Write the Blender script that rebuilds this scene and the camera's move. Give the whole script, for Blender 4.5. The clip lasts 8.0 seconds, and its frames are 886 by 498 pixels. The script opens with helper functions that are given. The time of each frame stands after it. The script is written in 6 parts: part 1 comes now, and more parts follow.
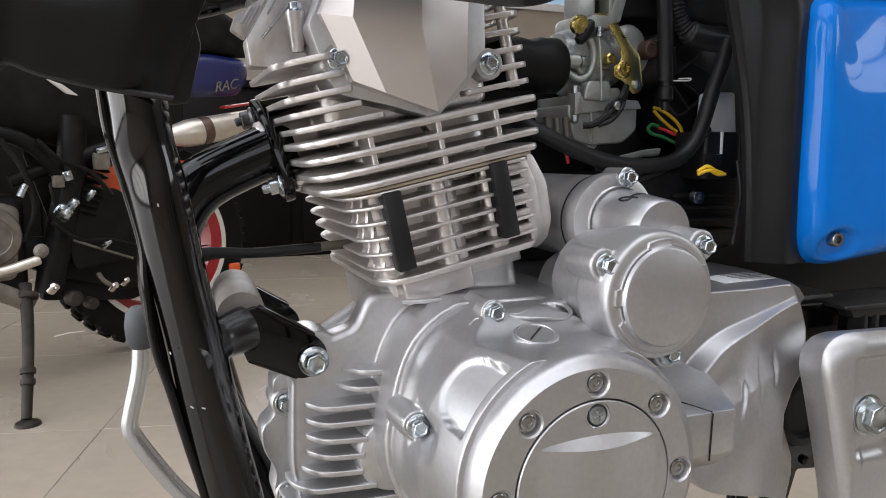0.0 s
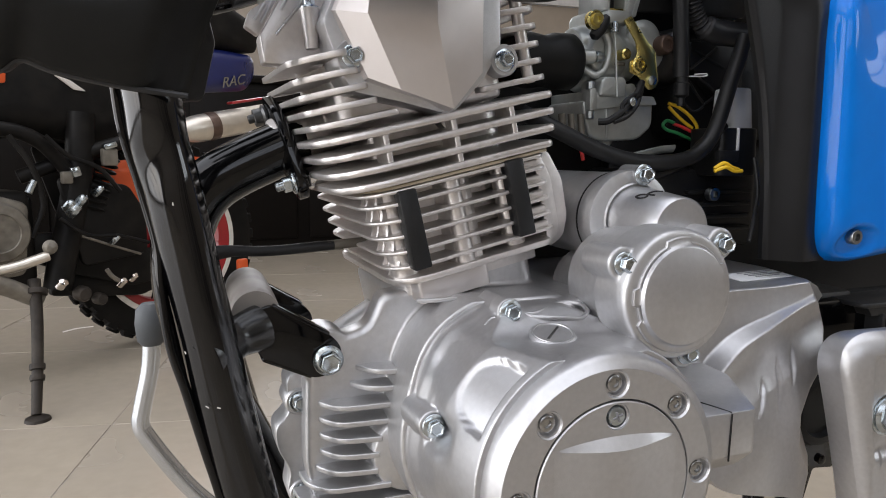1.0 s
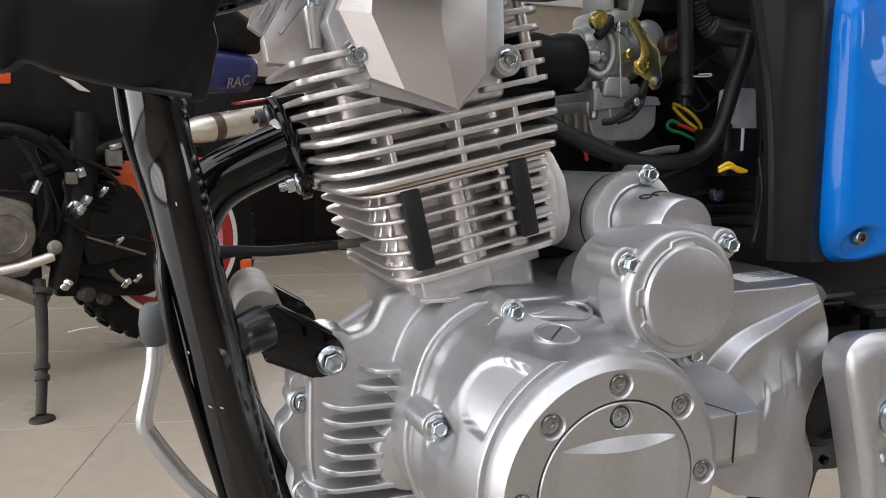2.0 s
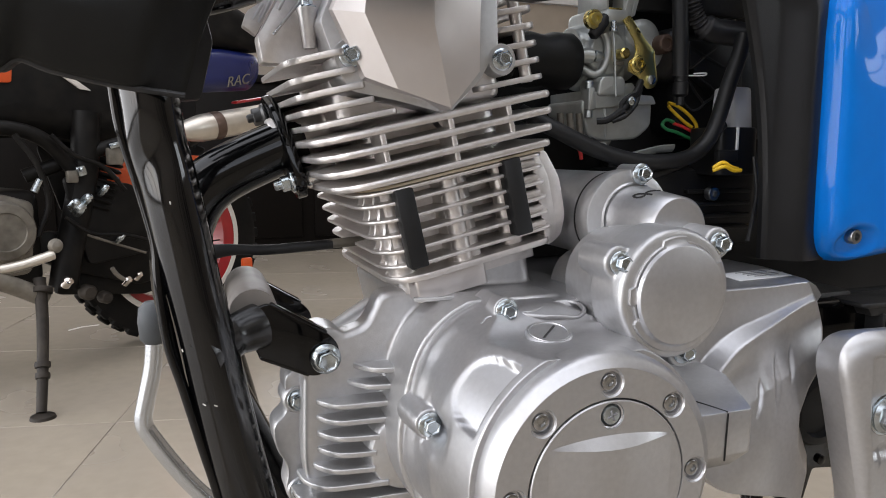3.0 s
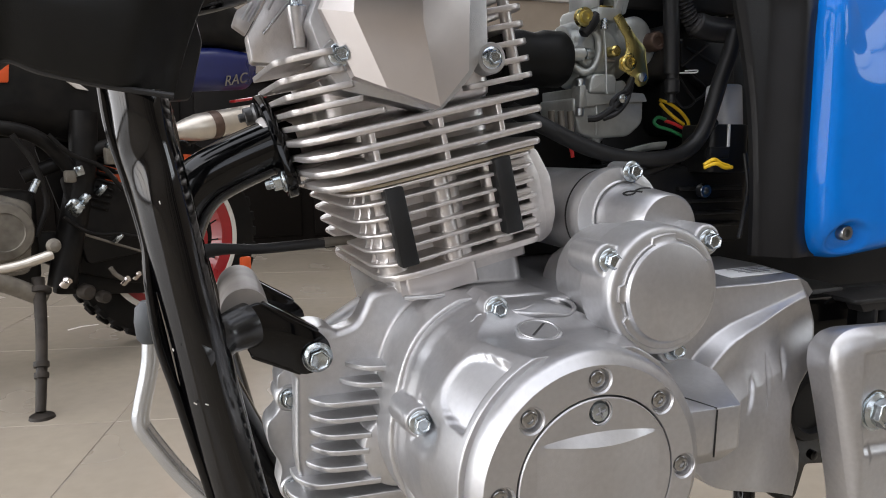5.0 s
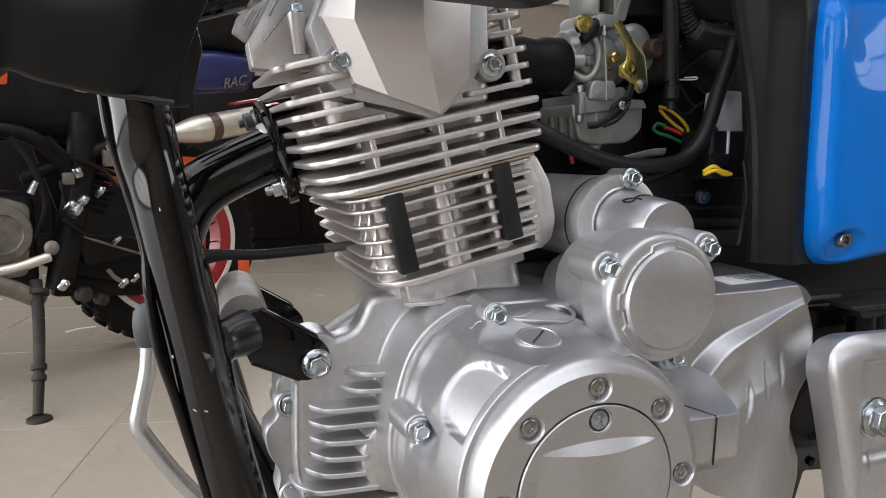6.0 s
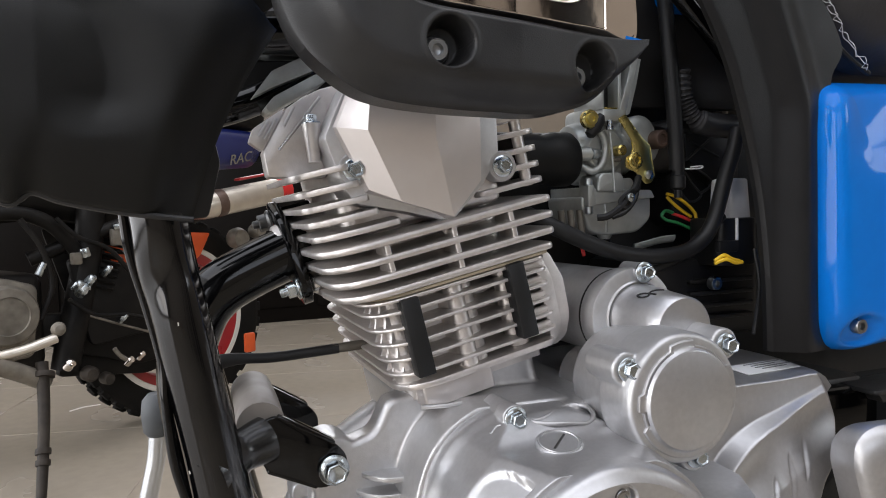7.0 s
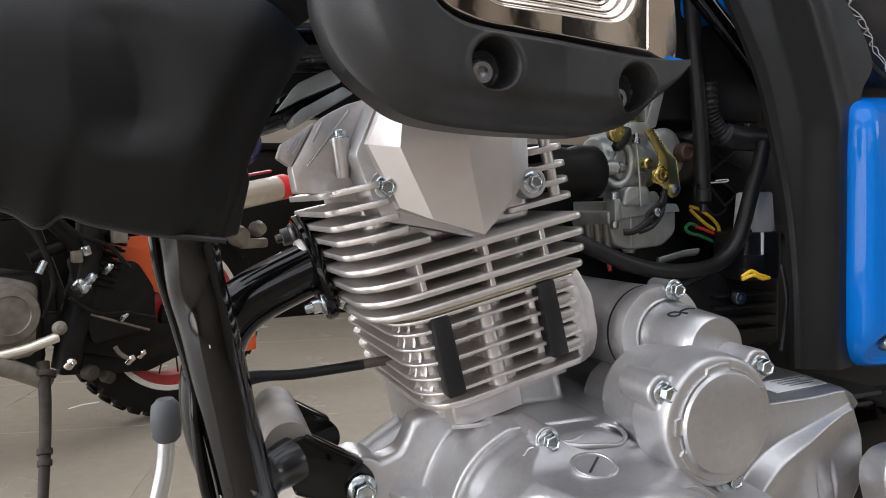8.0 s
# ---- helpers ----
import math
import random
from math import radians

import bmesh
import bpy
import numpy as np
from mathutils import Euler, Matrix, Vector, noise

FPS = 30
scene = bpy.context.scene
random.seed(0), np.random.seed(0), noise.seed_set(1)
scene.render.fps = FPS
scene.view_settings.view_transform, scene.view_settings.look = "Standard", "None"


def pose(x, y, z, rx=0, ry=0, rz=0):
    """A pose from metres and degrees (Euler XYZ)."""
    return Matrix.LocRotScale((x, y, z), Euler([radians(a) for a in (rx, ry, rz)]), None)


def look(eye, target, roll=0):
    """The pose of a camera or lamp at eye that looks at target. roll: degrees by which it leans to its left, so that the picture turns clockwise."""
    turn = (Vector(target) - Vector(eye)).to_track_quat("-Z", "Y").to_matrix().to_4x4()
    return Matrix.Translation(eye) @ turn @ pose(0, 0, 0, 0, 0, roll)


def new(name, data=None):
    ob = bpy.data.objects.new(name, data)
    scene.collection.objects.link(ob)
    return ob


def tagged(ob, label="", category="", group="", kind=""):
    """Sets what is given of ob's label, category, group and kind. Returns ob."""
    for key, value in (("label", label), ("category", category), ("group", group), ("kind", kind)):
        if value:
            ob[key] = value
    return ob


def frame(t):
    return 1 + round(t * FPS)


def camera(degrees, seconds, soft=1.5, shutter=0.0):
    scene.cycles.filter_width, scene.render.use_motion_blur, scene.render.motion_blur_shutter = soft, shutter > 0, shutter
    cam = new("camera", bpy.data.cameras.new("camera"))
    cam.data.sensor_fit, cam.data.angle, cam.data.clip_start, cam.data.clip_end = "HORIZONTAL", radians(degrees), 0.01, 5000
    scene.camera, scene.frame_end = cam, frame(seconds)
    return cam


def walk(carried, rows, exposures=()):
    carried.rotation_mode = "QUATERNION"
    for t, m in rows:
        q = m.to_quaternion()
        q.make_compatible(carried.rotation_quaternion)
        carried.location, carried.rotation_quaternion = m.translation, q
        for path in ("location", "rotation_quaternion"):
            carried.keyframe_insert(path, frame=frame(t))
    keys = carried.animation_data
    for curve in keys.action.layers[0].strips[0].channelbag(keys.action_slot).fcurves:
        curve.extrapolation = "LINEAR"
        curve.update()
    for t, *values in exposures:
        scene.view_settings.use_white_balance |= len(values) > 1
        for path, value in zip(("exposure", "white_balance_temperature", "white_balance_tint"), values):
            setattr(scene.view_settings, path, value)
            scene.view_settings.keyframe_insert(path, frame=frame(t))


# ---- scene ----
cam = camera(63.5, 8.0, soft=1.0)
PATH = [
    (0, (-0.0009, 0.0016, 0.5638), (0.7321, 1.8442, 0.3043), 0.06),
    (0.5, (-0.0054, 0.0056, 0.5651), (0.7296, 1.8476, 0.3068), 0.13),
    (1, (-0.0051, 0.0077, 0.5655), (0.7131, 1.8541, 0.2916), -0.03),
    (1.5, (-0.0055, 0.0087, 0.5649), (0.7061, 1.8582, 0.2947), -0.06),
    (3, (-0.0004, 0.0047, 0.5654), (0.7026, 1.8567, 0.2898), -0.01),
    (3.5, (0.0012, 0.0035, 0.5656), (0.7110, 1.8529, 0.2902), -0.14),
    (4, (0.0034, 0.0034, 0.5652), (0.7015, 1.8560, 0.2817), -0.67),
    (4.5, (0.0053, 0.0010, 0.5649), (0.7038, 1.8535, 0.2810), -0.49),
    (6, (0.0041, 0.0019, 0.5688), (0.7108, 1.8524, 0.2928), -0.11),
    (6.5, (0.0045, 0.0012, 0.5695), (0.7101, 1.8535, 0.3029), -0.54),
    (6.8, (-0.0005, 0.0044, 0.5816), (0.7155, 1.8643, 0.4137), -0.16),
    (6.9, (-0.0000, 0.0054, 0.5900), (0.7025, 1.8728, 0.4522), -0.80),
    (7, (-0.0023, 0.0055, 0.5946), (0.7046, 1.8733, 0.4865), -1.52),
    (7.5, (-0.0116, 0.0060, 0.6128), (0.6625, 1.8884, 0.5642), -1.87),
    (8, (-0.0204, 0.0200, 0.6099), (0.7004, 1.8813, 0.4839), -1.21),
]
walk(cam, [(t, look(eye, target, roll)) for t, eye, target, roll in PATH],
     exposures=[(0.0, 0.0), (8.0, 0.0)])

# ---- daylight: overcast sky through the shop windows ----
world = bpy.data.worlds.new("sky")
scene.world = world
world.use_nodes = True
sky = world.node_tree.nodes.new("ShaderNodeTexSky")
sky.sky_type = "NISHITA"
sky.sun_disc = False
sky.sun_elevation, sky.sun_rotation = radians(38), radians(235)
world.node_tree.nodes["Background"].inputs[1].default_value = 0.10
world.node_tree.links.new(sky.outputs[0], world.node_tree.nodes["Background"].inputs[0])


def window_light(name, x, y, z, rz, w, h, watts, colour):
    """Sky light in a window's opening, shining into the room."""
    lamp = bpy.data.lights.new(name, "AREA")
    lamp.shape, lamp.size, lamp.size_y, lamp.energy, lamp.color = "RECTANGLE", w, h, watts, colour
    ob = new(name, lamp)
    ob.matrix_basis = pose(x, y, z, 90, 0, rz)
    return ob


ROOM_W, ROOM_E, ROOM_S, ROOM_N, ROOM_H = -3.6, 4.2, -3.4, 5.2, 3.1
window_light("window_light_west", ROOM_W - 0.02, 0.8, 1.365, -90, 6.8, 2.67, 255, (0.94, 0.94, 0.975))
window_light("window_light_south", -1.2, ROOM_S - 0.02, 2.1, 0, 4.0, 1.6, 38, (0.94, 0.94, 0.975))
# Added overhead fill to light the upper faces; no such source is known.
top_fill = window_light("top_fill_light", -0.5, 0.5, ROOM_H + 0.14, 0, 4.2, 4.2, 126, (0.94, 0.94, 0.975))
top_fill.matrix_basis = pose(-0.5, 0.5, ROOM_H + 0.14)
# Added fill from the north that brightens the engine deck; its opening is unseen.
window_light("deck_fill_north", 1.8, ROOM_N + 0.02, 2.25, 180, 3.6, 1.1, 80, (0.94, 0.94, 0.975))
window_light("window_light_east", ROOM_E + 0.02, -2.2, 2.15, 90, 2.0, 1.5, 42, (0.93, 0.97, 1.0))

# ---- materials ----
def shader(name, base, rough=0.5, metal=0.0, coat=0.0, vary=0.12, scale=40.0, bump=0.0, bump_scale=400.0, spec=0.5,
           stain=None, stain_scale=9.0, stain_amount=0.5, rough_vary=0.08, random_tint=0.0):
    """A principled material with two scales of variation in colour and roughness and a fine relief."""
    m = bpy.data.materials.new(name)
    m.use_nodes = True
    nt = m.node_tree
    n, l = nt.nodes, nt.links
    p = n["Principled BSDF"]
    p.inputs["Metallic"].default_value = metal
    p.inputs["Coat Weight"].default_value = coat
    p.inputs["Coat Roughness"].default_value = 0.06
    p.inputs["Specular IOR Level"].default_value = spec
    co = n.new("ShaderNodeTexCoord")
    fine = n.new("ShaderNodeTexNoise")
    fine.inputs["Scale"].default_value, fine.inputs["Detail"].default_value = scale, 6.0
    l.new(co.outputs["Object"], fine.inputs["Vector"])
    ramp = n.new("ShaderNodeMapRange")
    ramp.inputs[1].default_value, ramp.inputs[2].default_value = 0.3, 0.7
    ramp.inputs[3].default_value, ramp.inputs[4].default_value = 1.0 - vary, 1.0 + vary
    l.new(fine.outputs[0], ramp.inputs[0])
    mul = n.new("ShaderNodeMix")
    mul.data_type, mul.blend_type = "RGBA", "MULTIPLY"
    mul.inputs[0].default_value = 1.0
    mul.inputs[6].default_value = (*base, 1)
    l.new(ramp.outputs[0], mul.inputs[7])
    out = mul.outputs[2]
    big = n.new("ShaderNodeTexNoise")
    big.inputs["Scale"].default_value, big.inputs["Detail"].default_value = stain_scale, 3.0
    l.new(co.outputs["Object"], big.inputs["Vector"])
    if stain:
        mask = n.new("ShaderNodeMapRange")
        mask.inputs[1].default_value, mask.inputs[2].default_value = 0.42, 0.75
        mask.inputs[3].default_value, mask.inputs[4].default_value = 0.0, stain_amount
        l.new(big.outputs[0], mask.inputs[0])
        mix = n.new("ShaderNodeMix")
        mix.data_type = "RGBA"
        l.new(mask.outputs[0], mix.inputs[0])
        l.new(out, mix.inputs[6])
        mix.inputs[7].default_value = (*stain, 1)
        out = mix.outputs[2]
    if random_tint:
        info = n.new("ShaderNodeObjectInfo")
        rng = n.new("ShaderNodeMapRange")
        rng.inputs[3].default_value, rng.inputs[4].default_value = 1.0 - random_tint, 1.0 + random_tint
        l.new(info.outputs["Random"], rng.inputs[0])
        tint = n.new("ShaderNodeMix")
        tint.data_type, tint.blend_type = "RGBA", "MULTIPLY"
        tint.inputs[0].default_value = 1.0
        l.new(out, tint.inputs[6])
        l.new(rng.outputs[0], tint.inputs[7])
        out = tint.outputs[2]
    l.new(out, p.inputs["Base Color"])
    rr = n.new("ShaderNodeMapRange")
    rr.inputs[1].default_value, rr.inputs[2].default_value = 0.3, 0.7
    rr.inputs[3].default_value, rr.inputs[4].default_value = max(0.02, rough - rough_vary), rough + rough_vary
    l.new(big.outputs[0], rr.inputs[0])
    l.new(rr.outputs[0], p.inputs["Roughness"])
    if bump:
        grain = n.new("ShaderNodeTexNoise")
        grain.inputs["Scale"].default_value, grain.inputs["Detail"].default_value = bump_scale, 3.0
        l.new(co.outputs["Object"], grain.inputs["Vector"])
        b = n.new("ShaderNodeBump")
        b.inputs["Strength"].default_value, b.inputs["Distance"].default_value = bump, 0.001
        l.new(grain.outputs[0], b.inputs["Height"])
        l.new(b.outputs[0], p.inputs["Normal"])
    return m


CAST = shader("silver_cast", (0.575, 0.572, 0.578), 0.39, 0.82, vary=0.05, scale=260, bump=0.13, bump_scale=1300, stain=(0.42, 0.415, 0.41), stain_scale=16, stain_amount=0.45)
COVER = shader("silver_paint", (0.525, 0.522, 0.532), 0.37, 0.86, vary=0.05, scale=300, bump=0.09, bump_scale=1700, rough_vary=0.05, stain=(0.45, 0.445, 0.445), stain_scale=24, stain_amount=0.4)
FAIR = shader("black_fairing_plastic", (0.0074, 0.0076, 0.0073), 0.48, 0.0, spec=0.20, vary=0.15, bump=0.14, bump_scale=1500, stain=(0.007, 0.007, 0.0065), stain_scale=8, stain_amount=0.6)
FIN = shader("fin_aluminium", (0.70, 0.668, 0.648), 0.40, 0.92, vary=0.07, scale=200, bump=0.14, bump_scale=1000, rough_vary=0.08, stain=(0.55, 0.515, 0.495), stain_scale=20, stain_amount=0.4)
PINK = shader("warm_silver_paint", (0.68, 0.645, 0.635), 0.34, 0.80, vary=0.02, scale=90, bump=0.05, bump_scale=1600, rough_vary=0.04)
EDGE = shader("bare_edge", (0.66, 0.65, 0.645), 0.26, 1.0, vary=0.05)
BLACK = shader("black_gloss_paint", (0.002, 0.002, 0.0023), 0.07, 0.0, spec=0.36, vary=0.2, bump=0.03, bump_scale=45, rough_vary=0.04)
TUBE = shader("black_tube_paint", (0.0024, 0.0024, 0.0028), 0.10, 0.0, spec=0.58, vary=0.2, bump=0.03, bump_scale=60, rough_vary=0.04)
SATIN = shader("black_satin_paint", (0.004, 0.004, 0.0042), 0.26, 0.0, spec=0.6, vary=0.2, bump=0.05, bump_scale=120)
PLASTIC = shader("black_moulded_plastic", (0.0118, 0.0118, 0.0125), 0.42, 0.0, spec=0.22, vary=0.15, bump=0.14, bump_scale=1500, stain=(0.010, 0.010, 0.010), stain_scale=14, stain_amount=0.6)
RUBBER = shader("black_rubber", (0.010, 0.010, 0.0105), 0.45, 0.0, spec=0.34, vary=0.2, bump=0.1, bump_scale=600)
DARK = shader("dark_cavity_plastic", (0.0102, 0.0100, 0.0102), 0.42, 0.0, spec=0.34, vary=0.3, scale=25, bump=0.12, bump_scale=300)
BLUE = shader("blue_lacquer", (0.0, 0.155, 0.60), 0.5, 0.0, spec=0.05, coat=0.5, vary=0.03, rough_vary=0.02)
SKIRT = shader("worn_black_plastic", (0.019, 0.019, 0.020), 0.40, 0.0, spec=0.34, vary=0.22, scale=60, bump=0.16, bump_scale=1500, stain=(0.030, 0.030, 0.030), stain_scale=16, stain_amount=0.7)
HOSE = shader("ribbed_hose_rubber", (0.028, 0.028, 0.030), 0.45, 0.0, spec=0.35, vary=0.15)
CHROME = shader("chrome_plate", (0.74, 0.68, 0.63), 0.05, 1.0, vary=0.05, scale=12, rough_vary=0.02, bump=0.16, bump_scale=30)
ZINC = shader("zinc_bolt", (0.46, 0.50, 0.52), 0.24, 1.0, vary=0.12, scale=300, bump=0.08, bump_scale=900)
GOLD = shader("yellow_zinc", (0.60, 0.48, 0.17), 0.26, 1.0, vary=0.15, scale=90, stain=(0.45, 0.50, 0.25), stain_scale=30, stain_amount=0.6)
CARB = shader("carburettor_alloy", (0.45, 0.47, 0.455), 0.40, 0.65, vary=0.14, scale=80, bump=0.18, bump_scale=900, stain=(0.22, 0.22, 0.20), stain_scale=25, stain_amount=0.6)
STEELBLUE = shader("galvanised_can", (0.74, 0.75, 0.77), 0.42, 0.25, vary=0.08)
YELLOW = shader("yellow_wire", (0.75, 0.48, 0.02), 0.45, vary=0.08)
RED = shader("red_wire", (0.55, 0.03, 0.03), 0.45, vary=0.08)
GREEN = shader("green_wire", (0.02, 0.18, 0.06), 0.45, vary=0.08)
LEATHER = shader("black_seat_vinyl", (0.020, 0.020, 0.022), 0.42, vary=0.15, bump=0.35, bump_scale=420)
GASKET = shader("gasket_paper", (0.42, 0.36, 0.26), 0.8, vary=0.1)
PAPER = shader("white_label", (0.72, 0.73, 0.74), 0.5, vary=0.04)
INK = shader("grey_ink", (0.20, 0.20, 0.21), 0.6, vary=0.1)
TILE = shader("beige_floor_tile", (0.335, 0.290, 0.228), 0.22, 0.0, vary=0.05, scale=30, stain=(0.29, 0.252, 0.21), stain_scale=3.0, stain_amount=0.5, random_tint=0.04)
GROUT = shader("floor_grout", (0.25, 0.215, 0.175), 0.85, vary=0.15)
WALL = shader("cream_wall_paint", (0.29, 0.246, 0.20), 0.7, vary=0.04, scale=12, bump=0.06, bump_scale=120)
CEIL = shader("white_ceiling_paint", (0.78, 0.77, 0.75), 0.8, vary=0.03, scale=8)
# Near-black brown, taken down so the added backdrop gives a dark background.
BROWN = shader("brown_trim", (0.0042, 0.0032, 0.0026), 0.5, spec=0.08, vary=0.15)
FRAMEM = shader("window_frame_paint", (0.55, 0.55, 0.56), 0.45, vary=0.05)
TYRE = shader("tyre_rubber", (0.007, 0.0066, 0.0062), 0.75, spec=0.12, vary=0.25, bump=0.2, bump_scale=200, stain=(0.018, 0.015, 0.012), stain_scale=12, stain_amount=0.6)
RIMRED = shader("red_rim_paint", (0.33, 0.014, 0.016), 0.32, vary=0.08, coat=0.3)
WHITE = shader("white_paint", (0.66, 0.62, 0.57), 0.5, vary=0.06)
ORANGE = shader("orange_plastic", (0.62, 0.085, 0.015), 0.4, vary=0.05)
BLUE2 = shader("deep_blue_plastic", (0.004, 0.009, 0.075), 0.32, vary=0.08, coat=0.3)
CANALU = shader("brushed_can", (0.62, 0.57, 0.50), 0.36, 0.85, vary=0.07)
DIRTY = shader("dusty_alloy", (0.20, 0.18, 0.15), 0.55, 0.5, vary=0.2, stain=(0.07, 0.06, 0.045), stain_scale=22, stain_amount=0.75)
DUSTY = shader("dusty_black_metal", (0.0062, 0.0056, 0.0052), 0.48, 0.0, spec=0.14, vary=0.3, stain=(0.020, 0.017, 0.014), stain_scale=25, stain_amount=0.5)
SILVERTUBE = shader("silver_painted_tube", (0.55, 0.57, 0.59), 0.24, 0.9, vary=0.04)
GREYRUB = shader("grey_rubber", (0.06, 0.065, 0.07), 0.6, vary=0.1)
COPPER = shader("copper_brown", (0.10, 0.065, 0.05), 0.4, 0.5, vary=0.3)

# ---- building tools ----
OUT = Matrix.Rotation(radians(90), 4, "X")       # local z points out of the bike's left side, local y up


def V(*a):
    return Vector(a)


def finish(me, mat, angle=38):
    me.materials.append(mat)
    me.polygons.foreach_set("use_smooth", [True] * len(me.polygons))
    me.set_sharp_from_angle(angle=radians(angle))
    return me


def part(name, bm, mat, parent=None, label="", remesh=0.0, smooth=0, angle=38, m=None):
    """Links a bmesh as one mesh object under a thing or a part."""
    bmesh.ops.recalc_face_normals(bm, faces=bm.faces)
    me = bpy.data.meshes.new(name)
    bm.to_mesh(me)
    bm.free()
    finish(me, mat, angle)
    ob = new(name, me)
    if m is not None:
        ob.matrix_basis = m
    hang(ob, parent)
    if label:
        tagged(ob, label)
    if remesh:
        r = ob.modifiers.new("cast", "REMESH")
        r.mode, r.voxel_size, r.use_smooth_shade = "VOXEL", remesh, True
    if smooth:
        s = ob.modifiers.new("fillet", "SMOOTH")
        s.factor, s.iterations = 0.5, smooth
    return ob


def hang(ob, parent):
    if parent is not None:
        ob.parent = parent
        ob.matrix_parent_inverse = parent.matrix_basis.inverted() if parent.parent is None else Matrix.Identity(4)
    return ob


def again(name, me, m, parent, label=""):
    """Another object on a shared mesh, at the pose m."""
    ob = new(name, me)
    ob.matrix_basis = m
    hang(ob, parent)
    if label:
        tagged(ob, label)
    return ob


def thing(name, x, y, z, label, category, group=""):
    ob = new(name)
    ob.matrix_basis = Matrix.Translation((x, y, z))
    ob.empty_display_size = 0.05
    return tagged(ob, label, category, group)


def join(*bms):
    out = bmesh.new()
    for b in bms:
        me = bpy.data.meshes.new("tmp")
        b.to_mesh(me)
        b.free()
        out.from_mesh(me)
        bpy.data.meshes.remove(me)
    return out


def soften(bm, offset, segments=2, angle=30):
    if offset > 0:
        edges = [e for e in bm.edges if len(e.link_faces) == 2 and e.calc_face_angle(0) > radians(angle)]
        bmesh.ops.bevel(bm, geom=edges, offset=offset, segments=segments, affect="EDGES", profile=0.5, clamp_overlap=True)
    return bm


def box(sx, sy, sz, m=None, bevel=0.0, segments=2):
    bm = bmesh.new()
    bmesh.ops.create_cube(bm, size=1.0)
    bmesh.ops.scale(bm, vec=(sx, sy, sz), verts=bm.verts)
    soften(bm, bevel, segments)
    if m is not None:
        bm.transform(m)
    return bm


def block(x0, x1, y0, y1, z0, z1, bevel=0.0, segments=2):
    return box(x1 - x0, y1 - y0, z1 - z0, Matrix.Translation(((x0 + x1) / 2, (y0 + y1) / 2, (z0 + z1) / 2)), bevel, segments)


def rounded(poly, r, n=5):
    """A polygon with its corners rounded; r is one radius or one a corner."""
    out = []
    k = len(poly)
    for i in range(k):
        a, b, c = (Vector(poly[j % k]) for j in (i - 1, i, i + 1))
        rad = r[i] if isinstance(r, (list, tuple)) else r
        d1, d2 = (a - b), (c - b)
        cut = min(rad, d1.length * 0.45, d2.length * 0.45)
        p, q = b + d1.normalized() * cut, b + d2.normalized() * cut
        if cut < 1e-5:
            out.append(b)
            continue
        for s in range(n + 1):
            t = s / n
            out.append(p * (1 - t) ** 2 + b * 2 * t * (1 - t) + q * t * t)
    return out


def prism(poly, h0, h1, m=None, bevel=0.0, segments=2, taper=1.0):
    """A polygon in local x, y drawn out from h0 to h1 along local z."""
    bm = bmesh.new()
    c = sum((Vector(p) for p in poly), Vector((0, 0))) / len(poly)
    lo = [bm.verts.new((p[0], p[1], h0)) for p in poly]
    hi = [bm.verts.new((*(c + (Vector(p) - c) * taper), h1)) for p in poly]
    bm.faces.new(lo[::-1])
    bm.faces.new(hi)
    k = len(poly)
    for i in range(k):
        bm.faces.new((lo[i], lo[(i + 1) % k], hi[(i + 1) % k], hi[i]))
    bmesh.ops.recalc_face_normals(bm, faces=bm.faces)
    soften(bm, bevel, segments, 40)
    if m is not None:
        bm.transform(m)
    return bm


def side(poly, y_back, y_front, bevel=0.0, segments=2, taper=1.0):
    """A polygon in world x, z, from y_back out to y_front on the left side."""
    return prism(poly, -y_back, -y_front, OUT, bevel, segments, taper)


def lathe(profile, n=48, m=None, warp=None, cap=True):
    """A profile of (radius, height) turned round local z; warp(angle, r, h) may give another radius."""
    bm = bmesh.new()
    rings = []
    for r, h in profile:
        ring = []
        for i in range(n):
            a = 2 * math.pi * i / n
            rr = warp(a, r, h) if warp else r
            ring.append(bm.verts.new((rr * math.cos(a), rr * math.sin(a), h)))
        rings.append(ring)
    for a, b in zip(rings, rings[1:]):
        for i in range(n):
            bm.faces.new((a[i], a[(i + 1) % n], b[(i + 1) % n], b[i]))
    if cap:
        bm.faces.new(rings[0][::-1])
        bm.faces.new(rings[-1])
    if m is not None:
        bm.transform(m)
    return bm


def at(x, y, z):
    """A pose on the left side: local z points outwards, local y up."""
    return Matrix.Translation((x, y, z)) @ OUT


def aim(p, d):
    return Matrix.Translation(p) @ Vector(d).to_track_quat("Z", "Y").to_matrix().to_4x4()


def curve_points(pts, steps=8):
    """A smooth line through the points."""
    P = [Vector(p) for p in pts]
    P = [P[0] * 2 - P[1]] + P + [P[-1] * 2 - P[-2]]
    out = []
    for i in range(1, len(P) - 2):
        a, b, c, d = P[i - 1:i + 3]
        for s in range(steps):
            t = s / steps
            out.append(0.5 * (2 * b + (c - a) * t + (2 * a - 5 * b + 4 * c - d) * t * t + (3 * b - a - 3 * c + d) * t ** 3))
    out.append(P[-2])
    return out


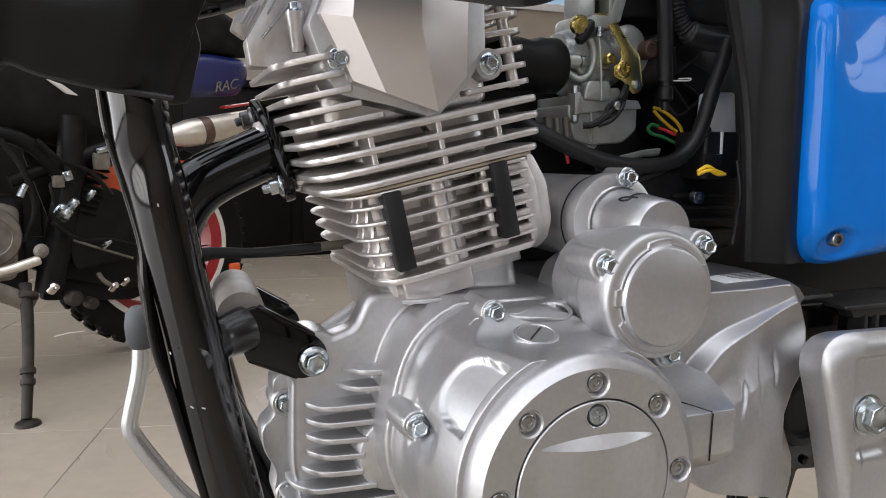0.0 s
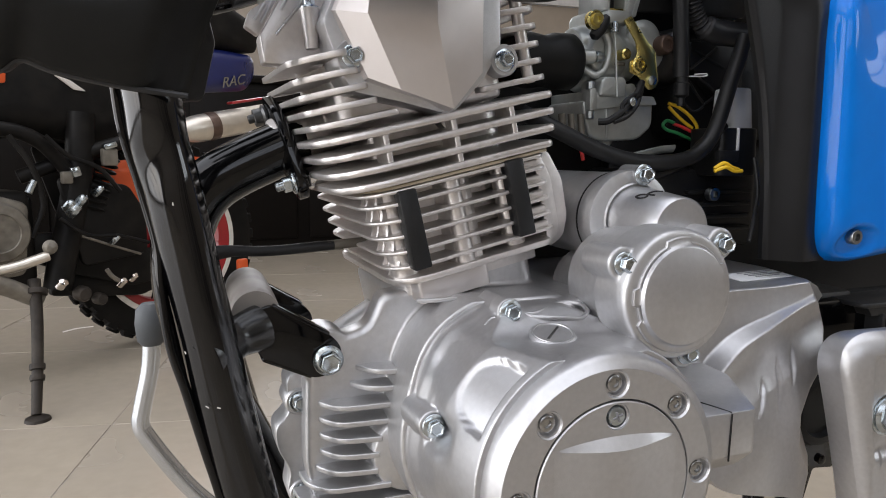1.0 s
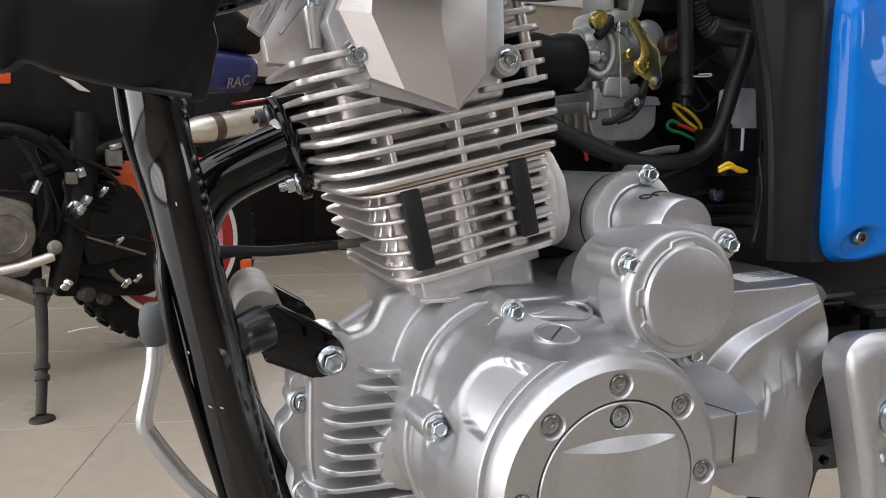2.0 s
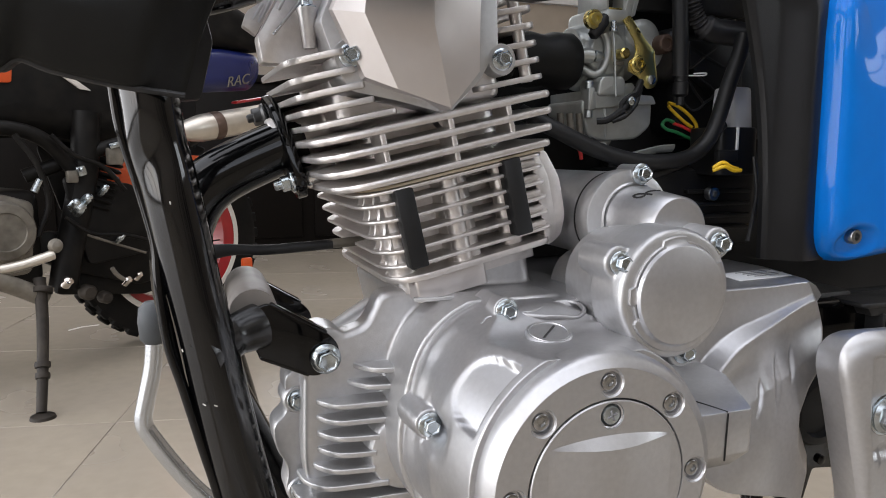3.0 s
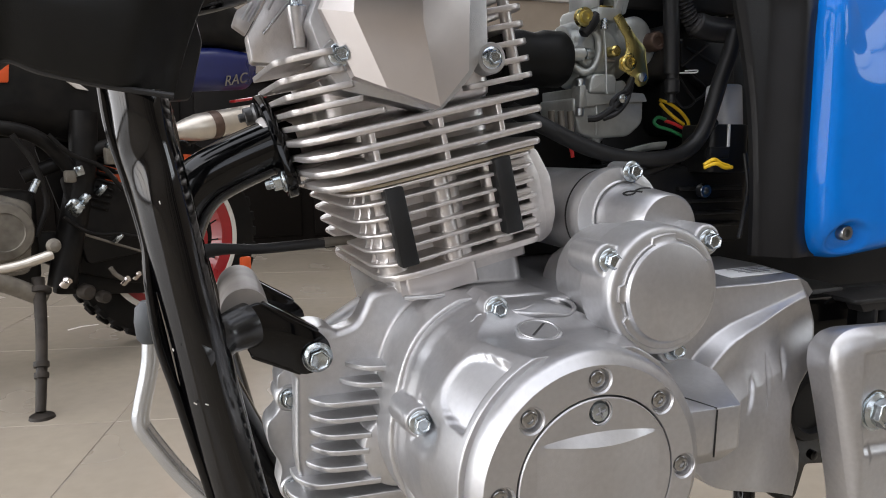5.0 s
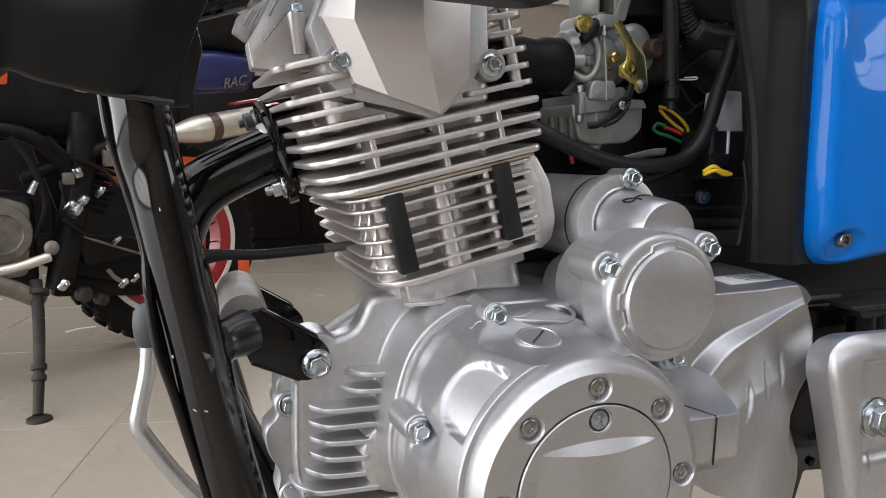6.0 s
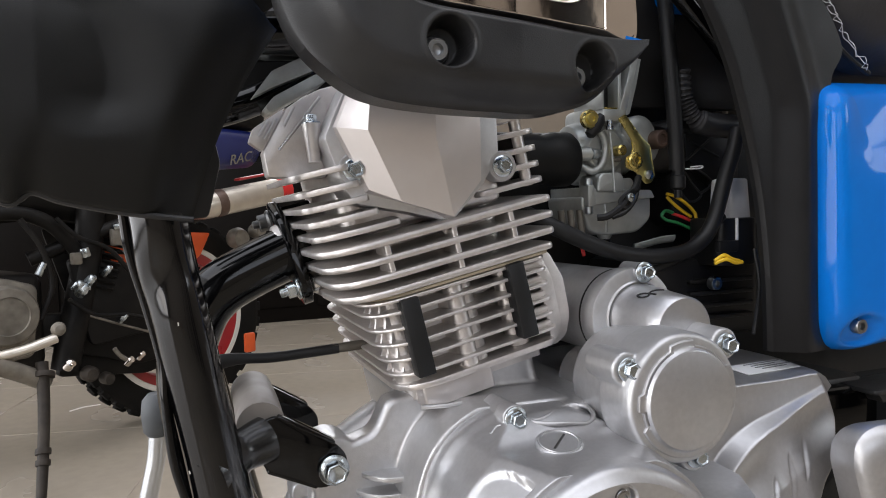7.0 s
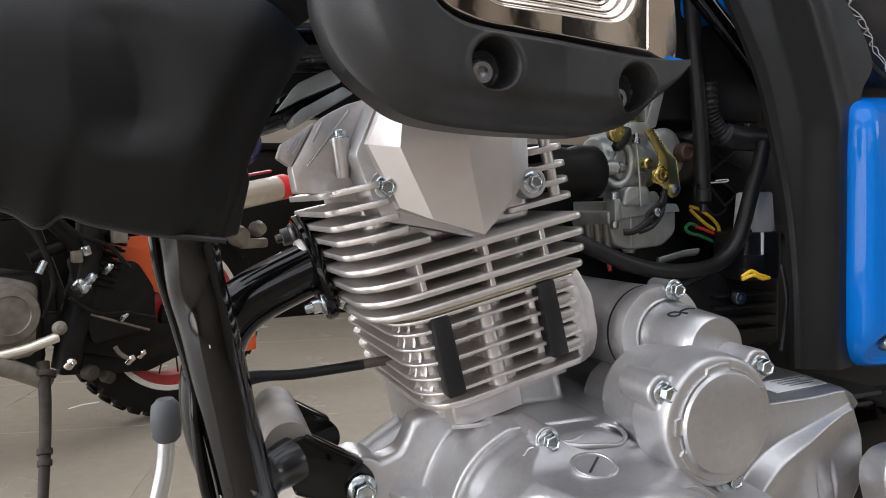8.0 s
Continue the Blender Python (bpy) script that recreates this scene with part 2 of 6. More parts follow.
def sweep(pts, r, n=16, steps=8, flat=1.0, hollow=0.0):
    """A round bar or hose along a smooth line; r may be a function of the way along, 0 to 1."""
    line = curve_points(pts, steps)
    bm = bmesh.new()
    rings = []
    tangent = (line[1] - line[0]).normalized()
    normal = tangent.orthogonal().normalized()
    for i, p in enumerate(line):
        t = (line[min(i + 1, len(line) - 1)] - line[max(i - 1, 0)]).normalized()
        normal = (normal - t * normal.dot(t)).normalized()
        bi = t.cross(normal)
        rr = r(i / (len(line) - 1)) if callable(r) else r
        rings.append([bm.verts.new(p + (normal * math.cos(2 * math.pi * k / n) * flat + bi * math.sin(2 * math.pi * k / n)) * rr) for k in range(n)])
    for a, b in zip(rings, rings[1:]):
        for k in range(n):
            bm.faces.new((a[k], a[(k + 1) % n], b[(k + 1) % n], b[k]))
    if hollow:
        for ring, end in ((rings[0], line[0]), (rings[-1], line[-1])):
            inner = [bm.verts.new(end + (v.co - end) * hollow) for v in ring]
            back = [bm.verts.new(v.co + (line[len(line) // 2] - end).normalized() * 0.01) for v in inner]
            for k in range(n):
                bm.faces.new((ring[k], ring[(k + 1) % n], inner[(k + 1) % n], inner[k]))
                bm.faces.new((inner[k], inner[(k + 1) % n], back[(k + 1) % n], back[k]))
            bm.faces.new(back)
    else:
        bm.faces.new(rings[0][::-1])
        bm.faces.new(rings[-1])
    return bm


def shell(outline, y_edge, bulge, power=4.0, rings=14, depth=0.02, shape=None, lip=0.0):
    """A moulded panel on the left side: an outline in x, z, domed outwards by bulge; shape(x, z) adds to its depth."""
    bm = bmesh.new()
    c = sum((Vector(p) for p in outline), Vector((0, 0))) / len(outline)
    k = len(outline)

    def vert(p, s):
        q = c + (Vector(p) - c) * s
        y = y_edge - bulge * (1 - s ** power) + (shape(q.x, q.y) if shape else 0.0)
        return bm.verts.new((q.x, y, q.y))
    back = [bm.verts.new((c.x + (p[0] - c.x) * 0.93, y_edge + depth + (shape(p[0], p[1]) if shape else 0.0), c.y + (p[1] - c.y) * 0.93)) for p in outline]
    prev = back
    for j in range(rings):
        s = math.cos(0.5 * math.pi * j / rings) ** 0.6 if j else 1.0
        ring = [vert(p, s) for p in outline]
        for i in range(k):
            bm.faces.new((prev[i], prev[(i + 1) % k], ring[(i + 1) % k], ring[i]))
        prev = ring
    mid = vert(c, 0.0)
    for i in range(k):
        bm.faces.new((prev[i], prev[(i + 1) % k], mid))
    bm.faces.new(back[::-1])
    return bm


def smoothstep(a, b, x):
    t = min(1.0, max(0.0, (x - a) / (b - a)))
    return t * t * (3 - 2 * t)


def ngon(r, n, turn=0.0):
    return [(r * math.cos(2 * math.pi * i / n + turn), r * math.sin(2 * math.pi * i / n + turn)) for i in range(n)]


def hex_bolt_mesh(name, hexr, flange, height, mat, dish=0.5):
    """A flanged hexagon bolt with a dished top, its seat at z = 0."""
    head = prism(ngon(hexr, 6, 0.3), 0.2 * height, height)
    top = max(head.faces, key=lambda f: f.calc_center_median().z)
    bmesh.ops.inset_region(head, faces=[top], thickness=hexr * 0.16, depth=0.0006)
    bmesh.ops.inset_region(head, faces=[top], thickness=hexr * 0.14, depth=-0.0012)
    soften(head, hexr * 0.045, 1, 40)
    bm = join(lathe([(flange, 0), (flange, 0.16 * height), (flange * 0.95, 0.22 * height), (hexr * 0.98, 0.36 * height)], 32), head)
    bmesh.ops.recalc_face_normals(bm, faces=bm.faces)
    me = bpy.data.meshes.new(name)
    bm.to_mesh(me)
    bm.free()
    return finish(me, mat, 30)


def drilled(inside, c, profile, corners=(), n=72, m=None):
    """A flat plate with one stepped hole round c: profile is (radius, depth) from the rim inwards; inside(x, y) bounds the plate."""
    bm = bmesh.new()
    turns = sorted([2 * math.pi * i / n for i in range(n)] + [math.atan2(q[1] - c[1], q[0] - c[0]) % (2 * math.pi) for q in corners])
    rows = [[] for _ in range(len(profile) + 1)]
    for a in turns:
        ca, sa = math.cos(a), math.sin(a)
        lo, hi = profile[0][0], 0.2
        for _ in range(30):
            mid = (lo + hi) / 2
            lo, hi = (mid, hi) if inside(c[0] + mid * ca, c[1] + mid * sa) else (lo, mid)
        rows[0].append(bm.verts.new((c[0] + lo * ca, c[1] + lo * sa, profile[0][1])))
        for row, (r, d) in zip(rows[1:], profile):
            row.append(bm.verts.new((c[0] + r * ca, c[1] + r * sa, d)))
    k = len(turns)
    for p, q in zip(rows, rows[1:]):
        for i in range(k):
            if (p[i].co - p[(i + 1) % k].co).length > 1e-7:
                bm.faces.new((p[i], p[(i + 1) % k], q[(i + 1) % k], q[i]))
    bm.faces.new(rows[-1])
    if m is not None:
        bm.transform(m)
    return bm


def socket_bolt_mesh(name, r, height, mat):
    """A socket-head screw with a sunken six-sided hole."""
    bm = lathe([(r, 0), (r, height * 0.85), (r * 0.88, height), (r * 0.50, height), (r * 0.45, height * 0.45), (0.0001, height * 0.40)], 24)
    bmesh.ops.recalc_face_normals(bm, faces=bm.faces)
    me = bpy.data.meshes.new(name)
    bm.to_mesh(me)
    bm.free()
    return finish(me, mat)


BOLT_M8 = hex_bolt_mesh("bolt_large", 0.0072, 0.0098, 0.0100, ZINC)
BOLT_M6 = hex_bolt_mesh("bolt_small", 0.0049, 0.0072, 0.0068, ZINC)
STEELDARK = shader("dark_steel", (0.10, 0.10, 0.10), 0.4, 0.9, vary=0.15)
BOLT_DARK = hex_bolt_mesh("bolt_dark", 0.0058, 0.0074, 0.0075, STEELDARK)
SOCKET = socket_bolt_mesh("socket_screw", 0.0044, 0.0024, shader("plated_screw", (0.40, 0.40, 0.40), 0.26, 1.0, vary=0.1, scale=300))
SOCKET_DARK = socket_bolt_mesh("socket_screw_steel", 0.0056, 0.006, shader("dark_steel_screw", (0.30, 0.31, 0.32), 0.3, 1.0, vary=0.1, scale=300))

# ---- the showroom: floor, walls, ceiling, windows ----
def structure(name, bm, mat, label, m=None):
    return tagged(part(name, bm, mat, None, label, m=m), kind="structure")


floor = structure("floor", block(ROOM_W, ROOM_E, ROOM_S, ROOM_N, -0.12, -0.0012), GROUT, "floor bed with dark grout between beige tiles")
# The hole only lets the added overhead fill through.
ceiling = structure("ceiling", join(*[block(x0, x1, y0, y1, ROOM_H, ROOM_H + 0.15) for x0, x1, y0, y1 in ((ROOM_W, -2.6, ROOM_S, ROOM_N), (1.6, ROOM_E, ROOM_S, ROOM_N), (-2.6, 1.6, ROOM_S, -1.6), (-2.6, 1.6, 2.6, ROOM_N))]), CEIL, "plain pale grey showroom ceiling with an opening for the added top light")


def wall_with_opening(name, along, fixed, a0, a1, o0, o1, z0, z1, label):
    """A wall along x or y at a fixed place, with one wide window opening."""
    lo, hi = fixed
    pieces = []
    for p0, p1, q0, q1 in ((a0, o0, 0, ROOM_H), (o1, a1, 0, ROOM_H), (o0, o1, 0, z0), (o0, o1, z1, ROOM_H)):
        pieces.append(block(p0, p1, lo, hi, q0, q1) if along == "x" else block(lo, hi, p0, p1, q0, q1))
    return structure(name, join(*pieces), WALL, label)


wall_with_opening("wall_south", "x", (ROOM_S - 0.2, ROOM_S), ROOM_W, ROOM_E, -3.2, 0.8, 1.30, 2.90, "cream wall with a wide shop window")
wall_with_opening("wall_north", "x", (ROOM_N, ROOM_N + 0.2), ROOM_W, ROOM_E, 0.0, 3.6, 1.70, 2.80, "cream painted back wall with an opening for the added fill light")
wall_with_opening("wall_west", "y", (ROOM_W - 0.2, ROOM_W), ROOM_S, ROOM_N, -2.6, 4.2, 0.03, 2.70, "cream wall with a wide shop window")
wall_with_opening("wall_east", "y", (ROOM_E, ROOM_E + 0.2), ROOM_S, ROOM_N, -3.2, -1.2, 1.40, 2.90, "cream side wall with a small window")


def shop_window(name, m, w, h, panes):
    """Upright frame bars, rails and clear panes in an opening; local x along it, local z up."""
    root = thing(name, 0, 0, 0, "wide shop window with a grey frame", "window")
    tagged(root, kind="structure")
    for i in range(panes + 1):
        x = -w / 2 + w * i / panes
        part("window_frame", box(0.06, 0.05, h, m @ Matrix.Translation((x, 0, h / 2)), 0.004), FRAMEM, root)
    for z in (0.03, h * 0.68, h - 0.03):
        part("window_rail", box(w, 0.045, 0.06, m @ Matrix.Translation((0, 0, z)), 0.004), FRAMEM, root)
    return root


shop_window("window_1", Matrix.Translation((-1.2, ROOM_S + 0.02, 1.30)), 4.0, 1.6, 4)
shop_window("window_2", Matrix.Translation((ROOM_W + 0.02, 0.8, 0.03)) @ Matrix.Rotation(radians(90), 4, "Z"), 6.8, 2.67, 7)
shop_window("window_3", Matrix.Translation((ROOM_E - 0.02, -2.2, 1.40)) @ Matrix.Rotation(radians(90), 4, "Z"), 2.0, 1.5, 3)
# Frame for the added, unseen north opening.
shop_window("added_window_north", Matrix.Translation((1.8, ROOM_N - 0.02, 1.70)), 3.6, 1.1, 4)
for k, (x, w) in enumerate(((1.02, 0.10), (1.72, 0.10), (2.10, 0.14), (2.95, 0.40), (3.70, 0.30))):
    structure("pilaster", block(x - w / 2, x + w / 2, ROOM_S, ROOM_S + 0.06, 0, ROOM_H, 0.006), BROWN, "dark brown upright panel on the cream wall")
structure("baseboard", block(ROOM_W, ROOM_E, ROOM_N - 0.02, ROOM_N, 0, 0.12, 0.004), BROWN, "dark brown tiled skirting along the wall")

# ---- the motorcycle: engine ----
bike = thing("motorcycle", 0.2, 0.51, 0.0, "blue motorcycle with a silver air-cooled engine and black frame", "motorcycle")
MID = 0.51                                        # the bike's middle plane
LEAN_CYL = 12.5
ME = Matrix.Translation((0.169, MID, 0.551)) @ Matrix.Rotation(radians(-LEAN_CYL), 4, "Y")   # along the fins, across, up the bore


def fin_outline(front, rear, half, corner_f, corner_r, n=8):
    return rounded([(-front, -half), (rear, -half), (rear, half), (-front, half)], [corner_f, corner_r, corner_r, corner_f], n)


def fin_plate(outline, v, thick, bevel):
    return prism(outline, v - thick / 2, v + thick / 2, ME, bevel, 2)


GX, GZ = 0.205, 0.392


def pocket_depth(deg, h):
    """How far a place on the bell lies inside the rounded pocket, in metres."""
    q = abs(deg - 140.5) / 18.5
    rim = 0.0436 + 0.0225 * q ** 3 + 0.05 * q ** 18
    slope = (3 * 0.0225 * q ** 2 + 18 * 0.05 * q ** 17) / (18.5 * 0.00139)
    return (h - rim) / math.sqrt(1 + slope * slope)


def bell(a, r, h):
    deg = math.degrees(a)
    r = r + 0.0046 * math.exp(-((deg - 134) / 34) ** 2) * (1 - smoothstep(-0.002, 0.040, h))
    r = r - 0.0048 * math.exp(-((deg - 163) / 22) ** 2) * (1 - smoothstep(0.012, 0.040, h))
    r = r - 0.0105 * math.exp(-((deg - 166.7) / 6.5) ** 2) * smoothstep(0.016, 0.0215, h) * (1 - smoothstep(0.038, 0.060, h))
    top = 0.0790 - 0.0125 * smoothstep(0.010, 0.042, h)      # the bell is flat on top
    if math.sin(a) > 0.5:
        r = min(r, top / math.sin(a))
    if 118 < deg < 164:
        floor_r = 0.0786 - 0.0108 * max(0.0, min(1.0, (h - 0.040) / 0.038))
        r = r + (min(r, floor_r) - r) * smoothstep(0.0, 0.0022, pocket_depth(deg, h)) * (1 - smoothstep(0.0752, 0.0768, h))
    return r


# crankcase: cast body with the shoulder round the generator cover, the engine mount lug and the cylinder's foot
case_outline = [(0.082, 0.443), (0.074, 0.425), (0.072, 0.36), (0.085, 0.300), (0.13, 0.272), (0.26, 0.268), (0.40, 0.29), (0.43, 0.36),
                (0.42, 0.44), (0.36, 0.468), (0.24, 0.470), (0.205, 0.472), (0.138, 0.4735), (0.1250, 0.4715), (0.1205, 0.4605), (0.1150, 0.4510), (0.1040, 0.4475)]
foot = [(-0.050, -0.058), (0.052, -0.058), (0.052, 0.058), (-0.050, 0.058)]
crankcase = part("crankcase", join(
    side(rounded(case_outline, 0.012, 4), 0.474, 0.452, 0.004),
    side(rounded([(0.178, 0.470), (0.160, 0.440), (0.155, 0.36), (0.16, 0.30), (0.18, 0.272), (0.40, 0.29), (0.42, 0.44), (0.36, 0.468)], 0.012, 4), 0.62, 0.48, 0.004),
    lathe([(0.082, -0.062), (0.0835, -0.050), (0.0850, -0.030), (0.0848, -0.015), (0.0846, -0.0055)], 120, at(GX, 0.40, GZ), lambda a, r, h: r + (bell(a, 0.0830, -0.01) - 0.0830)),
    sweep([(0.094, 0.515, 0.419), (0.108, 0.515, 0.4260), (0.122, 0.515, 0.4335), (0.140, 0.515, 0.4430)], lambda f: 0.0120 + 0.003 * f, 24, 6),
    prism(rounded(foot, 0.012), -0.105, -0.070, ME, 0.002),
    lathe([(0.019, -0.035), (0.019, 0.0)], 32, at(0.088, 0.4525, 0.432)),
    side(rounded([(0.07, 0.44), (0.096, 0.4475), (0.14, 0.45), (0.15, 0.40), (0.09, 0.40)], 0.01), 0.470, 0.456, 0.004),
    side(rounded([(0.185, 0.468), (0.24, 0.472), (0.275, 0.470), (0.275, 0.42), (0.18, 0.42)], 0.008), 0.55, 0.392, 0.004),
), CAST, bike, "grey-silver cast aluminium crankcase", remesh=0.0014, smooth=4)

# front half flange with its wavy edge
wave = [(0.064, 0.416), (0.082, 0.424), (0.092, 0.40), (0.090, 0.33), (0.074, 0.318), (0.062, 0.332), (0.066, 0.350), (0.057, 0.366),
        (0.056, 0.382), (0.066, 0.390)]
flange = part("case_flange", side(rounded(wave, 0.007, 5), 0.50, 0.474, 0.002), CAST, crankcase, "wavy parting flange")
for x, z in ((0.0725, 0.3985), (0.0735, 0.334)):
    part("bolt_boss", lathe([(0.0098, -0.025), (0.0098, -0.002), (0.0085, 0.0)], 28, at(x, 0.4725, z)), CAST, crankcase)
    again("bolt", BOLT_M6, at(x, 0.4725, z), crankcase)

# cooling fins on the front of the case
FIN_TOP, FIN_STEP = 0.4245, 0.01075
spans = [(0.104, 0.144), (0.100, 0.144), (0.079, 0.144), (0.079, 0.142), (0.079, 0.118), (0.079, 0.116), (0.076, 0.115), (0.070, 0.124), (0.066, 0.146)]
for k, (x0, x1) in enumerate(spans):
    lip = [(x0, 0.470), (x0 + 0.001, 0.452), (x0 + 0.012, 0.4350), (x1, 0.4310), (x1 + 0.004, 0.47)]
    z = FIN_TOP - FIN_STEP * k
    part("fin", prism(rounded(lip, [0, 0.010, 0.014, 0.001, 0], 6), z - 0.0018, z + 0.0018,
         None, 0.0017, 3), CAST, crankcase)
part("fin_boss", lathe([(0.030, -0.04), (0.0275, -0.006), (0.0262, 0.0), (0.0250, 0.001)], 48, at(0.1385, 0.4335, 0.3685)), CAST, crankcase, "smooth round boss", angle=50)
part("oil_gallery", sweep([(0.138, 0.405, 0.372), (0.141, 0.40, 0.352), (0.150, 0.392, 0.330), (0.155, 0.39, 0.30)], 0.009, 16), CAST, crankcase)

# generator cover: bell, pocket, ring and inner cap
bell_profile = [(0.0800, -0.016), (0.0820, -0.012), (0.0818, -0.004)]
for i in range(64):
    h = -0.0035 + 0.0865 * i / 63
    bell_profile.append((0.0812 - 0.0017 * smoothstep(0.0, 0.012, h) - 0.0066 * max(0.0, (h - 0.042) / 0.042), h))
gen = part("generator_cover", join(
    lathe(bell_profile, 240, at(GX, 0.40, GZ), bell),
    lathe([(0.0104, -0.030), (0.0099, -0.014), (0.0092, -0.004), (0.0086, 0.0)], 36, at(0.1325, 0.3770, 0.4085)),
    lathe([(0.0078, -0.012), (0.0078, 0.0)], 28, at(0.1835, 0.3832, 0.4702)),
    side(rounded([(0.175, 0.470), (0.186, 0.4785), (0.194, 0.470), (0.20, 0.44), (0.165, 0.44)], 0.005), 0.42, 0.3865, 0.001),
), COVER, bike, "silver bell-shaped generator cover", remesh=0.0007, smooth=5)
again("bolt", BOLT_M6, at(0.1325, 0.3768, 0.4085), gen)
again("bolt", BOLT_M6, at(0.1835, 0.3828, 0.4702), gen)

def ring_shift(a, r, h):
    """The flat face sits a little off the ring's own centre."""
    return r - (0.0023 * smoothstep(0.0095, 0.0165, h)) * math.cos(a)


ring = part("cover_ring", lathe([(0.060, -0.004), (0.0704, -0.004), (0.0702, 0.0060), (0.0698, 0.0092), (0.0688, 0.0112), (0.0672, 0.0126), (0.0646, 0.0150), (0.0639, 0.0160), (0.0632, 0.0167)],
                                160, at(GX + 0.0003, 0.3200, GZ - 0.0002), ring_shift, cap=False), COVER, gen, "bright bevelled ring held by eight sunken screws", angle=34)
part("ring_edge", lathe([(0.0474, 0.0), (0.0470, -0.0006), (0.0470, -0.008)], 128, at(GX, 0.3030, GZ), cap=False), COVER, ring)
HOLE = [(0.0075, 0.0), (0.0068, -0.0012), (0.0062, -0.0013), (0.0055, -0.0040)]
HALF = math.pi / 8


def ring_sector(mid):
    """One eighth of the ring's flat face, round the screw at the angle mid; the rim lies a little off centre."""
    def rim(a):
        return 0.0634 - 0.0020 * math.cos(a)

    def inside(x, y):
        a = math.atan2(y, x)
        off = (a - mid + math.pi) % (2 * math.pi) - math.pi
        return abs(off) < HALF and 0.0474 < math.hypot(x, y) < rim(a)
    ends = [(r * math.cos(a), r * math.sin(a)) for a in (mid - HALF, mid + HALF) for r in (0.0474, rim(a))]
    return drilled(inside, (0.0552 * math.cos(mid), 0.0552 * math.sin(mid)), HOLE, ends, 80, at(GX, 0.3030, GZ))


for k in range(8):
    a = radians(45 * k)
    part("ring_face", ring_sector(a), COVER, ring, angle=30)
    again("socket_screw", SOCKET, at(GX + 0.0552 * math.cos(a), 0.3030 + 0.0042, GZ + 0.0552 * math.sin(a)), ring)
CAP_HOLE = (0.0005, 0.0382)
cap = part("inspection_cap", join(
    lathe([(0.0440, -0.008), (0.0462, -0.008), (0.0462, 0.0012), (0.0456, 0.0018)], 128, at(GX, 0.3042, GZ), cap=False),
    drilled(lambda x, y: x * x + y * y < 0.0456 ** 2, CAP_HOLE, [(0.0071, 0.0), (0.0068, -0.0008), (0.0062, -0.0012), (0.0060, -0.0036)], (), 96, at(GX, 0.3024, GZ))),
    COVER, gen, "flat round cap with one cross-head screw", angle=30)
# lens-shaped crease: a facet that looks upwards, its lower edge standing proud of the gently domed lower half
bm = bmesh.new()
rows = [[] for _ in range(12)]
for i in range(49):
    f = i / 48
    x, bow = -0.0380 + 0.0780 * f, math.sin(math.pi * f) ** 0.9
    z = 0.0249 - 0.0011 * f
    end = -math.sqrt(0.0450 ** 2 - x * x)
    crest = z - 0.0022 * bow
    rows[0].append(bm.verts.new((GX + x, 0.3025, GZ + z + 0.0037 * bow)))
    for k in range(11):
        g = k / 10
        rows[k + 1].append(bm.verts.new((GX + x, 0.3025 - 0.0056 * math.sin(math.pi * f) ** 1.5 * (1 - g ** 1.6), GZ + crest + (end - crest) * g)))
for p, q in zip(rows, rows[1:]):
    for i in range(48):
        bm.faces.new((p[i], q[i], q[i + 1], p[i + 1]))
part("cap_crease", bm, COVER, cap, "pale lens-shaped moulded crease", angle=20)
part("cross_screw", lathe([(0.0056, 0), (0.0056, 0.0016), (0.0048, 0.0030), (0.0030, 0.0036), (0.0001, 0.0037)], 28, at(GX + CAP_HOLE[0], 0.3060, GZ + CAP_HOLE[1])), ZINC, cap, "zinc cross-head screw")
# Shade of the cross recess, put on the uncut head as two dark bars.
for slot_angle in (20, 110):
    part("cross_slot_shade", box(0.0060, 0.0012, 0.0010, at(GX + CAP_HOLE[0], 0.3023, GZ + CAP_HOLE[1]) @ Matrix.Rotation(radians(slot_angle), 4, "Z"), 0.0002, 1), INK, cap)

# slotted timing plug on top of the bell
PLUG = aim((0.1990, 0.3585, 0.4600), (-0.06, -0.24, 1.0)) @ Matrix.Scale(0.80, 4)
plug = part("timing_plug", lathe([(0.0205, -0.012), (0.0195, -0.0025), (0.0178, -0.0010), (0.0172, -0.0010), (0.0168, 0.0012), (0.0158, 0.0020), (0.001, 0.0020)], 56, PLUG), COVER, gen, "round timing plug with a screwdriver slot")
# No groove is cut: a dark bar carries the slot's shade in its colour.
part("slot", box(0.022, 0.0020, 0.0016, PLUG @ Matrix.Translation((0, 0, 0.0016)) @ Matrix.Rotation(radians(56), 4, "Z"), 0.0004, 1), STEELDARK, plug)
part("plug_rim", lathe([(0.0150, 0.0019), (0.0148, 0.0027), (0.0138, 0.0027), (0.0134, 0.0019)], 48, PLUG, cap=False), COVER, plug)

# raised rim lines on the cover's flat top and under the cylinder's foot
for pts, mat, owner in (
        ([(0.1673, 0.3821, 0.4642), (0.1720, 0.3850, 0.4668), (0.1748, 0.3840, 0.4678)], COVER, gen),
        ([(0.1925, 0.3830, 0.4690), (0.1985, 0.3815, 0.4690), (0.2080, 0.3850, 0.4702), (0.2200, 0.3925, 0.4708), (0.2300, 0.3955, 0.4708), (0.2362, 0.3890, 0.4704), (0.2350, 0.3790, 0.4680), (0.2272, 0.3736, 0.4655), (0.2160, 0.3735, 0.4668), (0.2052, 0.3745, 0.4676), (0.1965, 0.3785, 0.4682), (0.1925, 0.3830, 0.4690)], COVER, gen),
        ([(0.140, 0.4270, 0.4725), (0.155, 0.4240, 0.4725), (0.166, 0.4245, 0.4728)], CAST, crankcase)):
    part("cast_rib", sweep([(x, y, z - 0.0013) for x, y, z in pts], 0.0015, 12), mat, owner)

